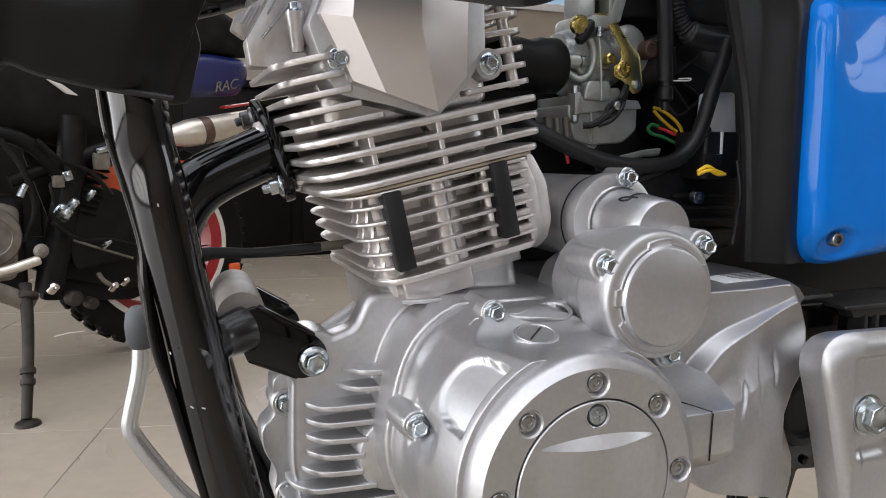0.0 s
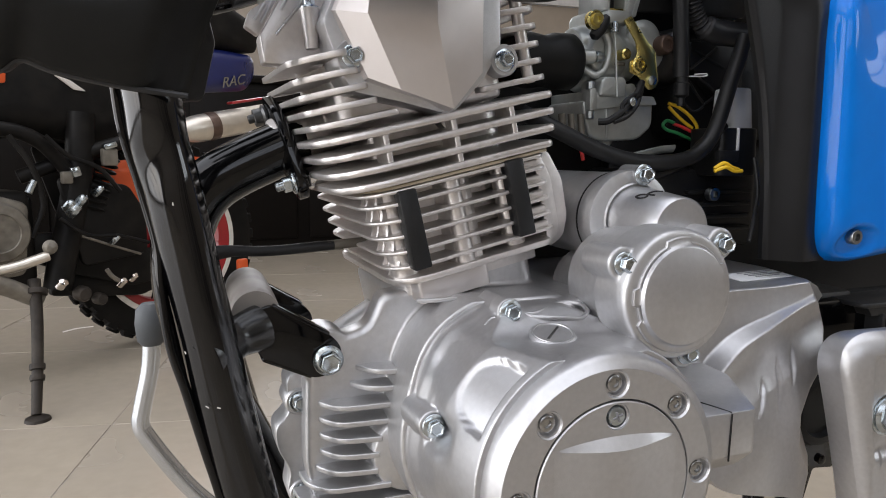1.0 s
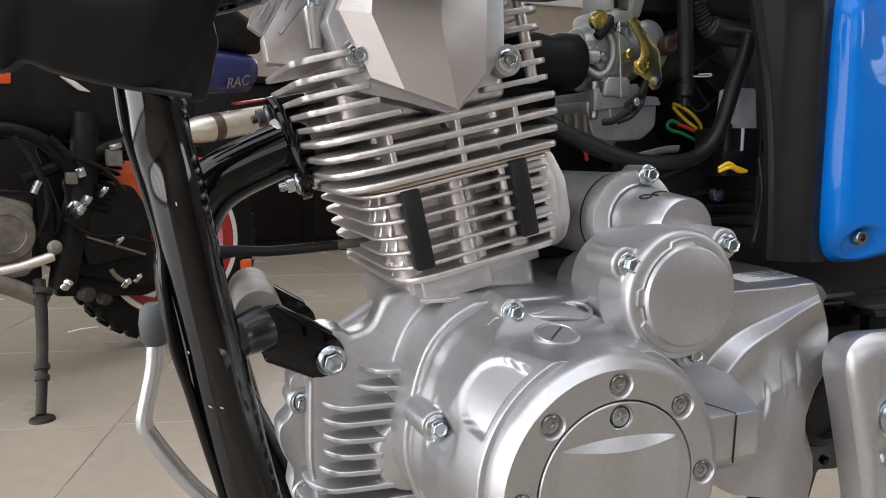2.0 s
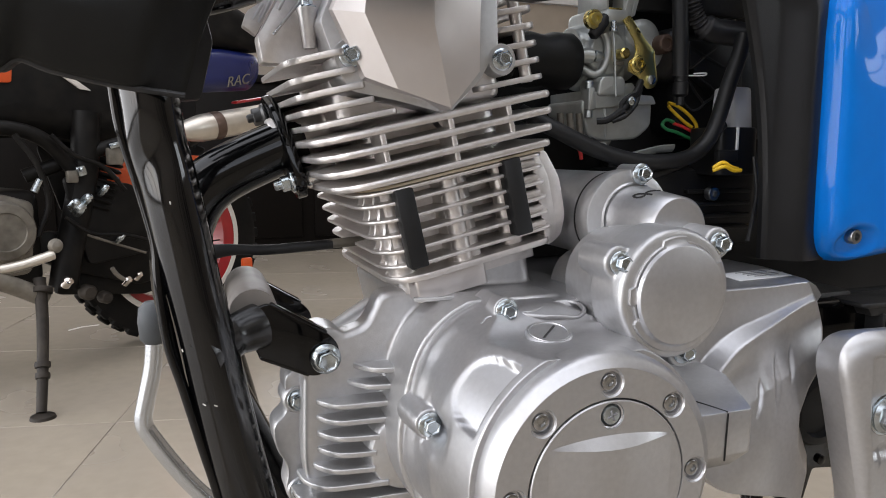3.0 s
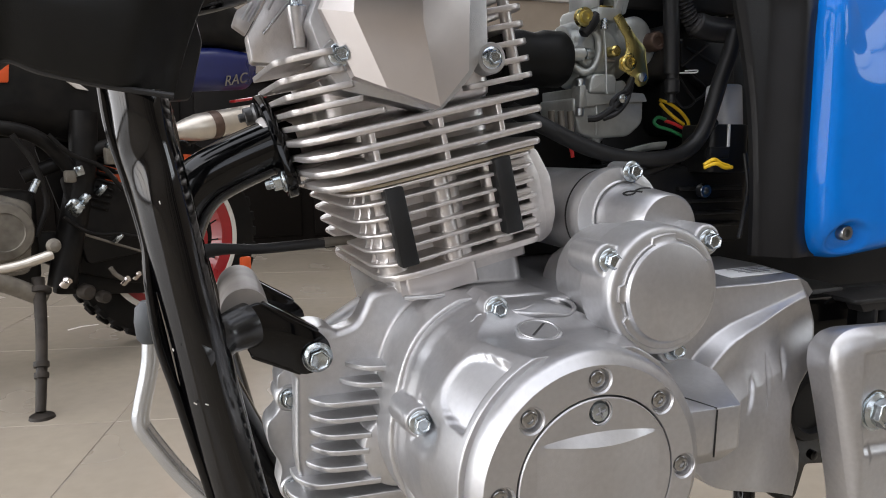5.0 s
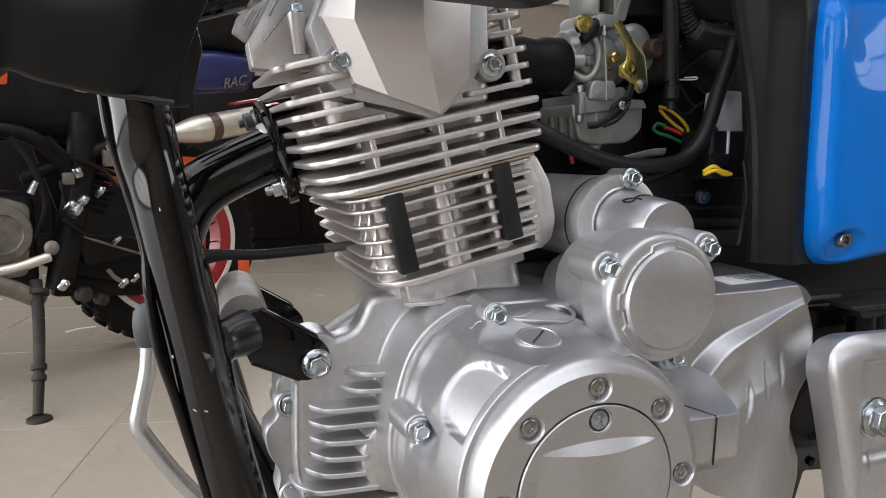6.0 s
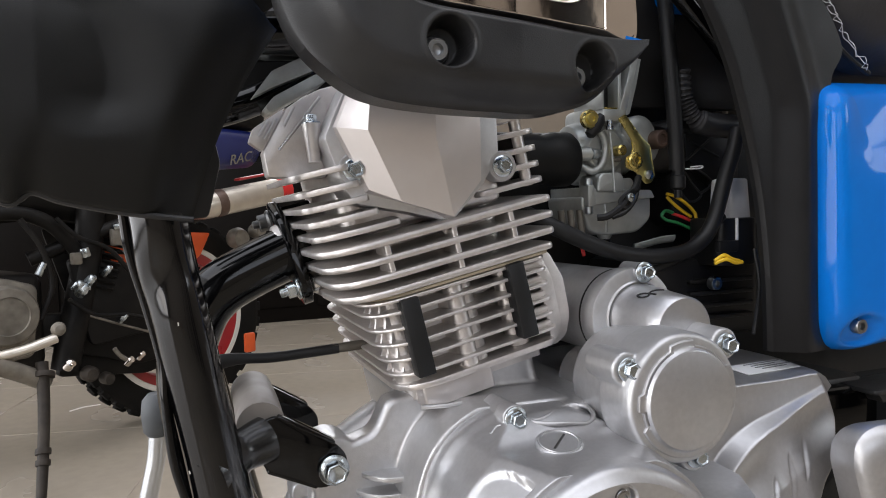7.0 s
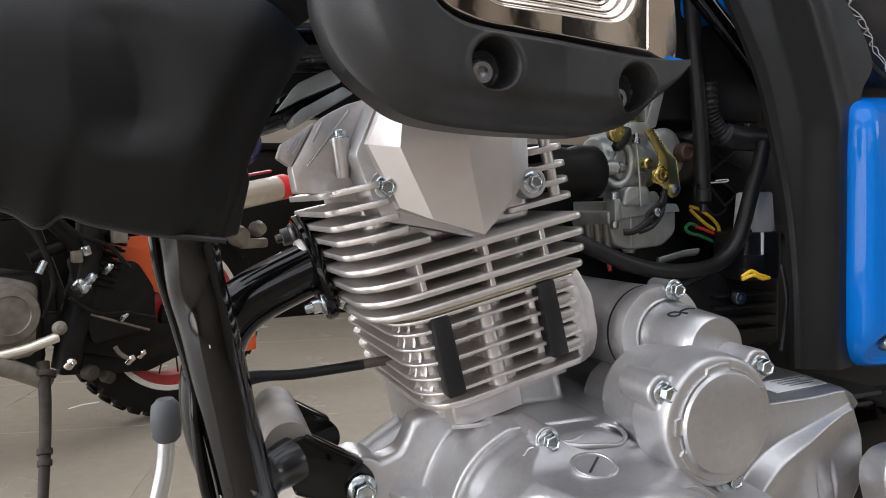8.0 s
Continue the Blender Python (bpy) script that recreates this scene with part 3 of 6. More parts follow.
# starter gear cover: round disc, three bolted ears
SX, SZ = 0.272, 0.4817
EARS = ((0.238, 0.501), (0.308, 0.509), (0.285, 0.444))
starter_cover = part("starter_cover", join(
    lathe([(0.0230, -0.0640), (0.0300, -0.0620), (0.0332, -0.0570), (0.0345, -0.048), (0.0360, -0.034), (0.0378, -0.010), (0.0390, -0.001)], 72, at(SX, 0.352, SZ)),
    lathe([(0.024, -0.11), (0.026, -0.055)], 48, at(SX + 0.010, 0.352, SZ - 0.012)),
    lathe([(0.0392, -0.02), (0.0390, 0.004), (0.0384, 0.0085), (0.0370, 0.0105), (0.0345, 0.0108)], 96, at(SX, 0.350, SZ)),
    *[lathe([(0.0102, -0.030), (0.0100, -0.001), (0.0092, 0.0)], 32, at(x, 0.3475, z)) for x, z in EARS],
), CAST, bike, "round silver starter gear cover with three bolted ears", remesh=0.0011, smooth=2)
for x, z in EARS:
    again("bolt", BOLT_M6, at(x, 0.3470, z), starter_cover)


def disc_notch(a, r, h):
    deg = math.degrees(a)
    inside = any(lo < deg < hi for lo, hi in ((112, 170), (186, 206), (30, 84), (300, 345)))
    return r - (0.0028 if inside and r > 0.031 else 0.0)


part("raised_disc", lathe([(0.0345, -0.004), (0.0345, 0.0012), (0.0338, 0.0018), (0.0312, 0.0018), (0.0300, 0.0026), (0.0290, 0.0046), (0.0280, 0.0050), (0.001, 0.0050)], 120,
                          at(SX + 0.001, 0.3395, SZ), disc_notch), COVER, starter_cover, "flat raised disc with stepped rim")

# starter motor behind it
starter = part("starter_motor", lathe([(0.028, -0.11), (0.0305, -0.105), (0.0310, -0.030), (0.0315, -0.012), (0.0328, -0.010), (0.0335, 0.000), (0.0325, 0.0025), (0.0285, 0.0035)], 72,
               at(0.290, 0.416, 0.519)), CAST, bike, "cylindrical starter motor barrel")


def hull(c0, r0, c1, r1, n=56):
    """A round neck that runs from one circle facing outwards to another."""
    bm = bmesh.new()
    rows = []
    for f in (0.0, 0.35, 0.7, 0.93, 1.0):
        g = min(1.0, f / 0.93)
        c, r = Vector(c0).lerp(Vector(c1), g), r0 + (r1 - r0) * g - (0.0013 if f == 1.0 else 0.0)
        y = c.y - (0.0013 if f == 1.0 else 0.0)
        rows.append([bm.verts.new((c.x + r * math.cos(2 * math.pi * k / n), y, c.z + r * math.sin(2 * math.pi * k / n))) for k in range(n)])
    for a, b in zip(rows, rows[1:]):
        for k in range(n):
            bm.faces.new((a[k], a[(k + 1) % n], b[(k + 1) % n], b[k]))
    bm.faces.new(rows[0][::-1])
    bm.faces.new(rows[-1])
    return bm


part("end_housing", hull((0.2920, 0.416, 0.5190), 0.0232, (0.2988, 0.3735, 0.5150), 0.0212), COVER, starter, "tapered cast end housing", angle=40)
part("motor_band", lathe([(0.0312, -0.0015), (0.0316, -0.0008), (0.0316, 0.0008), (0.0312, 0.0015)], 64, at(0.290, 0.432, 0.519), cap=False), DARK, starter)
part("screw_lug", lathe([(0.0065, -0.02), (0.0065, 0.0)], 24, at(0.2965, 0.411, 0.5490)), COVER, starter)
again("bolt", BOLT_M6, at(0.2965, 0.4105, 0.5490), starter)
def on_neck(deg, y):
    g = (0.416 - y) / (0.416 - 0.3735)
    r = 0.0232 - 0.0020 * g + 0.0001
    return (0.2920 + 0.0068 * g + r * math.cos(radians(deg)), y, 0.5190 - 0.0040 * g + r * math.sin(radians(deg)))


part("painted_mark", sweep([on_neck(*p) for p in ((112, 0.3870), (114, 0.3905), (119, 0.3955), (127, 0.3975), (128, 0.3935), (121, 0.3905), (112, 0.3925), (100, 0.3920), (88, 0.3900))], 0.0007, 8), DARK, starter, "dark hand-painted check mark")
part("neck_edge", lathe([(0.0244, -0.0012), (0.0246, 0.0004), (0.0236, 0.0012)], 56, at(0.2920, 0.4125, 0.5190), cap=False), COVER, starter)

# ---- cylinder ----
FIN_V = (-0.0012, -0.0090, -0.0193, -0.0296, -0.0399, -0.0502, -0.0592)
cylinder = part("cylinder", join(
    prism(rounded([(-0.046, -0.0640), (-0.006, -0.0640), (-0.006, 0.068), (-0.046, 0.066)], [0.02, 0.001, 0.001, 0.02]), -0.074, 0.002, ME),
    prism(rounded([(-0.008, -0.0580), (0.056, -0.0580), (0.056, 0.07), (-0.008, 0.066)], [0.001, 0.004, 0.02, 0.001]), -0.074, 0.002, ME)), FIN, bike, "finned grey aluminium cylinder leaning forwards")
for u, y, r in ((-0.0045, -0.0760, 0.0062), (0.0355, -0.068, 0.0075), (-0.043, -0.0640, 0.0100)):
    part("stud_column", lathe([(r, -0.059), (r, 0.002)], 24, ME @ Matrix.Translation((u, y, 0))), FIN, cylinder)
part("side_web", prism(rounded([(-0.0125, -0.0700), (-0.0110, -0.0765), (0.0040, -0.0770), (0.0095, -0.0745), (0.0100, -0.05), (-0.014, -0.05)], 0.0015), -0.059, 0.002, ME), FIN, cylinder)
for k, v in enumerate(FIN_V):
    grow = 1.0 - 0.025 * k
    o = fin_outline(0.066 * grow, 0.0600 if k < 6 else 0.0570, 0.089 - 0.0006 * k, 0.030, 0.008, 10)
    part("fin", fin_plate(o, v, 0.0024 if k < 6 else 0.0042, 0.0009), FIN, cylinder)
for k in range(6):
    v, gap = (FIN_V[k] + FIN_V[k + 1]) / 2, FIN_V[k] - FIN_V[k + 1]
    cu, cy = -(0.066 * (1 - 0.025 * (k + 0.5)) - 0.030), -(0.0887 - 0.0006 * k - 0.030)
    for deg in (2, 20, 39):
        a = radians(180 + deg)
        m = ME @ Matrix.Translation((cu + 0.0278 * math.cos(a), cy + 0.0278 * math.sin(a), v)) @ Matrix.Rotation(a, 4, "Z") @ Matrix.Rotation(radians(90), 4, "X")
        part("fin_web", prism([(0.0, -gap / 2), (-0.0025, -0.0010), (-0.0040, gap / 2), (-0.026, gap / 2), (-0.026, -gap / 2)], -0.0009, 0.0009, m), FIN, cylinder)
part("base_plate", prism(rounded([(-0.0405, -0.0765), (0.0098, -0.0765), (0.0098, 0.076), (-0.0405, 0.076)], 0.003), -0.0775, -0.0600, ME, 0.0008), PINK, cylinder, "flat machined cylinder foot")
# rear flange plate of the cylinder
SIDE = Matrix(((1, 0, 0, 0), (0, 0, -1, 0), (0, 1, 0, 0), (0, 0, 0, 1)))
part("rear_flange", prism(rounded([(0.0570, -0.064), (0.0575, 0.0005), (0.0680, 0.0000), (0.0752, -0.021), (0.0746, -0.047), (0.0685, -0.0605), (0.0600, -0.064)], 0.004, 4), -0.06, 0.0770, ME @ SIDE, 0.0012), FIN, cylinder, "flat cast rear flange")
part("flange_joint", prism(rounded([(0.0560, -0.063), (0.0560, 0.0005), (0.0610, 0.0000), (0.0665, -0.018), (0.0665, -0.050), (0.0630, -0.060)], 0.003, 4), -0.06, 0.0776, ME @ SIDE, 0.0010), FIN, cylinder)
for k in range(1, 6):
    part("flange_rib", sweep([ME @ V(0.040, -0.0800, FIN_V[k] + 0.003), ME @ V(0.0560, -0.0800, FIN_V[k] + 0.003)], 0.0026, 10, 2), FIN, cylinder)
# rubber damping pads pressed between the fins
for u, v0, v1 in ((-0.0390, -0.0510, -0.0010), (0.0352, -0.0490, 0.0010)):
    part("rubber_pad", box(0.0118, 0.012, v1 - v0, ME @ Matrix.Translation((u, -0.0870, (v0 + v1) / 2)), 0.0012), RUBBER, cylinder, "black rubber fin damper")
part("gasket", prism(fin_outline(0.062, 0.064, 0.088, 0.028, 0.008), 0.0006, 0.0024, ME), GASKET, cylinder, "thin buff gasket")

# ---- cylinder head ----
head = part("cylinder_head", join(
    prism(rounded([(-0.042, -0.044), (0.054, -0.048), (0.054, 0.07), (-0.042, 0.066)], 0.016), 0.004, 0.044, ME, 0.003),
    prism(rounded([(-0.056, -0.042), (0.050, -0.068), (0.056, 0.07), (-0.060, 0.066)], 0.012), 0.040, 0.130, ME, 0.004),
    lathe([(0.021, -0.05), (0.021, 0.02), (0.020, 0.030)], 40, aim((0.098, 0.526, 0.577), (-0.94, 0, -0.34))),
), FIN, bike, "cast aluminium cylinder head with wide cooling fins", remesh=0.0015, smooth=2)
for k, v in enumerate((0.0055, 0.0150, 0.0255, 0.0360)):
    o = fin_outline(0.084 - 0.002 * (3 - k), (0.0660, 0.0695, 0.0712, 0.0716)[k], 0.0925, 0.036, 0.006, 12)
    part("fin", fin_plate(o, v, 0.0046, 0.0016), FIN, head)
for v in (0.0103, 0.0203, 0.0308):
    for u in (-0.044, 0.0005, 0.0408):
        if v < 0.012 and u != 0.0005:
            continue
        part("fin_web", prism(rounded([(-0.0018, -0.010), (0.0018, -0.010), (0.0024, 0.012), (-0.0024, 0.012)], 0.0012), -0.0052, 0.0052,
             ME @ Matrix.Translation((u, -0.0805, v))), FIN, head)
# front fins beside the rocker cover
for k, (v, u1) in enumerate(((0.0455, -0.030), (0.0548, -0.042), (0.0642, -0.046), (0.0740, -0.050), (0.0850, -0.054))):
    f = 0.0825 + 0.0012 * k
    o = rounded([(-f, 0.05), (-f, -0.072), (-0.06, -0.0845), (u1, -0.0845), (u1 + 0.006, -0.05), (-0.02, 0.05)], [0.01, 0.036, 0.02, 0.004, 0.001, 0.001], 8)
    part("fin", fin_plate(o, v, 0.0038, 0.0017), FIN, head)
# rear fins under the inlet
for k, (v, u0) in enumerate(((0.0475, 0.030), (0.0585, 0.052), (0.0695, 0.052), (0.0810, 0.052), (0.0920, 0.052), (0.1030, 0.052))):
    o = rounded([(u0, 0.05), (u0, -0.072), (0.078, -0.072), (0.0865, -0.055), (0.0865, 0.05)], [0.001, 0.006, 0.006, 0.010, 0.003], 6)
    part("fin", fin_plate(o, v, 0.0038, 0.0015), FIN, head)
part("fin_post", lathe([(0.004, 0.045), (0.004, 0.110)], 16, ME @ Matrix.Translation((0.070, -0.064, 0))), FIN, head)
# cast shoulder and vertical stud boss on the front of the head
part("front_shoulder", side(rounded([(0.0560, 0.618), (0.0535, 0.634), (0.0690, 0.6615), (0.0780, 0.6680), (0.0890, 0.6735), (0.104, 0.678), (0.104, 0.650), (0.092, 0.617)], 0.002), 0.484, 0.4640, 0.0015), FIN, head, "flat cast shoulder of the head")
STUD = aim((0.0842, 0.4585, 0.6270), (-0.06, 0.0, 1.0))
part("stud_boss", lathe([(0.0040, 0.000), (0.0048, 0.010), (0.0060, 0.0225), (0.0060, 0.0240), (0.0054, 0.0245)], 32, STUD), FIN, head)
again("stud_nut", BOLT_M6, STUD @ Matrix.Translation((0, 0, 0.0240)) @ Matrix.Scale(0.8, 4), head)
# side cover at the cam end, with raised cast strokes
part("cam_end_cover", side(rounded([(0.0480, 0.6485), (0.0450, 0.640), (0.0530, 0.6345), (0.0680, 0.6620)], 0.0012), 0.476, 0.4660, 0.001), FIN, head, "angular cast end cover")
for a, b in (((0.0630, 0.4640, 0.635), (0.0900, 0.4640, 0.669)), ((0.0665, 0.4640, 0.6500), (0.0730, 0.4640, 0.6620)), ((0.0510, 0.4660, 0.6435), (0.0575, 0.4660, 0.6535)), ((0.0545, 0.4660, 0.6420), (0.0620, 0.4660, 0.6550))):
    part("cast_stroke", sweep([a, b], 0.0010, 10, 2), EDGE, head)

# rocker cover: plate, faceted shield, two bolts
rocker = part("rocker_cover", join(
    side(rounded([(0.098, 0.668), (0.0855, 0.640), (0.0955, 0.612), (0.1025, 0.600), (0.1336, 0.5945), (0.166, 0.5872), (0.188, 0.610), (0.200, 0.630), (0.198, 0.690), (0.11, 0.69)], 0.003), 0.47, 0.4325, 0.0010),
    lathe([(0.0105, -0.03), (0.0102, 0.0), (0.0094, 0.001)], 32, at(0.103, 0.4325, 0.6205)),
    lathe([(0.0105, -0.03), (0.0102, 0.0), (0.0094, 0.001)], 32, at(0.2025, 0.4335, 0.6225)),
), CAST, bike, "angular silver rocker cover bolted to the head")
bm = bmesh.new()
rim = [(0.0905, 0.4325, 0.646), (0.1095, 0.4325, 0.6065), (0.1500, 0.4325, 0.5950), (0.1630, 0.4325, 0.5885), (0.1855, 0.4325, 0.6125), (0.1890, 0.4325, 0.690), (0.104, 0.4325, 0.690), (0.100, 0.4325, 0.668)]
face = [(0.0920, 0.4285, 0.6455), (0.1110, 0.4285, 0.6080), (0.1505, 0.4255, 0.5965), (0.1628, 0.4205, 0.5905), (0.1822, 0.4215, 0.6130), (0.1826, 0.4210, 0.690), (0.1050, 0.4285, 0.690), (0.1015, 0.4285, 0.668)]
ridge = [(0.1130, 0.4185, 0.690), (0.1086, 0.4180, 0.6430), (0.1280, 0.4170, 0.6005), (0.1465, 0.4060, 0.690), (0.1475, 0.4075, 0.6380)]
r0, r1, r2 = ([bm.verts.new(p) for p in ps] for ps in (rim, face, ridge))
for i in range(8):
    bm.faces.new((r0[i], r0[(i + 1) % 8], r1[(i + 1) % 8], r1[i]))
for f in ((r1[0], r1[1], r2[2], r2[1]), (r1[1], r1[2], r1[3], r2[2]), (r2[1], r2[2], r1[3], r2[4]), (r1[3], r1[4], r2[4]), (r1[4], r1[5], r2[3], r2[4]),
          (r2[0], r2[1], r2[4], r2[3]), (r1[6], r1[7], r2[1], r2[0]), (r1[7], r1[0], r2[1])):
    bm.faces.new(f)
soften(bm, 0.0009, 2, 8)
part("shield", bm, PINK, rocker, "warm silver shield with pointed lower tip and folded facets", angle=20)
for x, y, z in ((0.103, 0.4318, 0.6205), (0.2025, 0.4328, 0.6225)):
    again("bolt", BOLT_M6, at(x, y, z), rocker)
part("nub", lathe([(0.006, -0.01), (0.0055, 0.0)], 20, at(0.1630, 0.430, 0.5845)), CAST, rocker)

# ---- exhaust ----
FL = Vector((-0.966, 0.0, -0.2585))
FC = Vector((0.0765, 0.523, 0.5680))
exhaust = part("exhaust_pipe", sweep([FC + V(0.012, 0, 0.004), FC, (0.028, 0.525, 0.5440), (0.0085, 0.528, 0.515), (0.0025, 0.531, 0.478), (0.0120, 0.531, 0.430), (0.038, 0.531, 0.365), (0.070, 0.531, 0.30), (0.12, 0.535, 0.235), (0.25, 0.56, 0.21)], 0.0192, 32), BLACK, bike, "glossy black exhaust header pipe")
axis_long = Vector((0.20, -0.62, -0.74)).normalized()
axis_long = (axis_long - FL * axis_long.dot(FL)).normalized()
axis_short = FL.cross(axis_long)
FM = Matrix.Identity(4)
for i, a in enumerate((axis_long, axis_short, FL)):
    FM.col[i] = (*a, 0)
FM.translation = FC
part("exhaust_flange", prism(rounded([(-0.042, -0.010), (-0.015, -0.025), (0.015, -0.025), (0.042, -0.010), (0.042, 0.010), (0.015, 0.025), (-0.015, 0.025), (-0.042, 0.010)], 0.008), -0.003, 0.0040, FM, 0.0012), BLACK, exhaust, "black two-bolt exhaust flange")
for s in (-1, 1):
    p = FM @ Matrix.Translation((0.0310 * s, 0, 0.0040))
    part("stud_sleeve", lathe([(0.0075, -0.030), (0.0075, -0.010), (0.006, -0.008)], 24, p), EDGE if s > 0 else DUSTY, exhaust)
    part("stud", lathe([(0.0032, 0.0), (0.0032, 0.0125), (0.0026, 0.0135)], 14, p), ZINC if s > 0 else STEELDARK, exhaust)
    again("stud_nut", BOLT_M6 if s > 0 else BOLT_DARK, p @ Matrix.Translation((0, 0, 0.0005)) @ Matrix.Scale(1.12, 4), exhaust)

# ---- frame tubes, brackets, cables ----
def dented_tube():
    """The near down tube, with the shallow pressed dent below the fairing."""
    bm = sweep([(-0.026, 0.432, 0.72), (-0.0150, 0.431, 0.640), (-0.0086, 0.430, 0.594), (-0.0062, 0.430, 0.570), (-0.0006, 0.430, 0.5456), (0.0050, 0.430, 0.514), (0.0092, 0.430, 0.488),
                (0.0150, 0.430, 0.4560), (0.0212, 0.430, 0.4215), (0.0280, 0.430, 0.3855), (0.0338, 0.430, 0.358), (0.062, 0.430, 0.22)],
               lambda f: 0.0154 + 0.0010 * smoothstep(0.5, 0.75, f), 96, 24)
    mid = Vector((-0.0105, 0.4150, 0.5620))
    for v in bm.verts:
        d = v.co - mid
        v.co.y += 0.0034 * math.exp(-(d.x / 0.0105) ** 2 - (d.z / 0.0170) ** 2) * smoothstep(0.432, 0.424, v.co.y)
    return bm


part("down_tube", dented_tube(), TUBE, bike, "thick glossy black frame down tube")
for a, b in (((0.0010, 0.4151, 0.4560), (0.0016, 0.4147, 0.4545)), ((0.0105, 0.4150, 0.4235), (0.0122, 0.4145, 0.4222)), ((0.0165, 0.4138, 0.4222), (0.0184, 0.4136, 0.4214)), ((-0.0012, 0.4146, 0.5380), (-0.0009, 0.4145, 0.5362))):
    part("paint_chip", sweep([a, b], 0.00035, 6, 2), WHITE, bike)
part("down_tube", sweep([(-0.030, 0.60, 0.72), (-0.0075, 0.60, 0.590), (0.012, 0.60, 0.48), (0.0415, 0.60, 0.357), (0.070, 0.60, 0.22)], 0.0178, 24, 8), TUBE, bike, "thick glossy black frame down tube")
part("cross_tube", sweep([(0.0440, 0.452, 0.4650), (0.0465, 0.50, 0.4655), (0.0475, 0.542, 0.4660)], 0.0148, 28, 3), shader("bare_grey_tube", (0.27, 0.245, 0.225), 0.5, 0.2, vary=0.1, stain=(0.13, 0.115, 0.10), stain_scale=30), bike, "dull grey cross tube between the down tubes")
part("tube_stub", sweep([(0.012, 0.432, 0.4480), (0.024, 0.437, 0.4520), (0.034, 0.4430, 0.4550), (0.0460, 0.4490, 0.4575)], lambda s: 0.0205 - 0.0082 * smoothstep(0.0, 0.55, s) + 0.0020 * smoothstep(0.5, 1.0, s), 32, 8), SATIN, bike, "flared black tube stub welded to the down tube")
plate_outline = [(0.0420, 0.4680), (0.0515, 0.4712), (0.0560, 0.4695), (0.0900, 0.4484), (0.0962, 0.4405), (0.0965, 0.4300), (0.0880, 0.4228), (0.0786, 0.4212), (0.0455, 0.4373), (0.040, 0.452)]
for y in (0.4475, 0.545):
    root = part("mount_plate", side(rounded(plate_outline, 0.006, 5), y + 0.0035, y, 0.0010), BLACK, bike, "pressed black engine mount bracket")
    for a, b in (((0.0535, 0.4703), (0.0885, 0.4488)), ((0.0465, 0.4375), (0.0770, 0.4228))):
        d = Vector((b[0] - a[0], b[1] - a[1]))
        ang = math.atan2(d.y, d.x)
        m = Matrix.Translation(((a[0] + b[0]) / 2, y + 0.0065, (a[1] + b[1]) / 2)) @ Matrix.Rotation(-ang, 4, "Y")
        part("folded_edge", box(d.length, 0.013, 0.0034, m, 0.0012), BLACK, root)
again("mount_bolt", BOLT_M8, at(0.0870, 0.4465, 0.4330), bike, "large zinc flange bolt with head markings")
# clutch cable and breather beside the tube
part("cable", sweep([(-0.0300, 0.436, 0.70), (-0.0275, 0.434, 0.62), (-0.0262, 0.434, 0.594), (-0.0238, 0.434, 0.574), (-0.0172, 0.434, 0.5470), (-0.0100, 0.430, 0.5140), (-0.0092, 0.427, 0.4915), (-0.0062, 0.425, 0.4586), (0.0010, 0.424, 0.4300), (0.0095, 0.424, 0.3945), (0.0178, 0.424, 0.3600), (0.034, 0.424, 0.28)], 0.0030, 14, 10), BLACK, bike, "black control cable along the tube")
part("cable", sweep([(-0.0068, 0.446, 0.535), (-0.0085, 0.446, 0.508), (-0.0080, 0.446, 0.482), (-0.0035, 0.446, 0.4500), (0.0035, 0.445, 0.4220), (0.0118, 0.444, 0.388), (0.0200, 0.443, 0.352), (0.034, 0.443, 0.29)], 0.0036, 12, 8), BLACK, bike, "second black cable behind the tube")
part("lever_rod", sweep([(0.0, 0.500, 0.4925), (0.030, 0.500, 0.4985), (0.060, 0.500, 0.4975), (0.104, 0.500, 0.4995)], lambda s: 0.0056 - 0.0020 * smoothstep(0.15, 0.5, s), 14, 6), RUBBER, bike, "black sleeved cable to the cylinder")
part("cable_end", sweep([(0.100, 0.500, 0.4995), (0.128, 0.500, 0.5010)], 0.0034, 12, 2), DIRTY, bike, "metal cable ferrule")

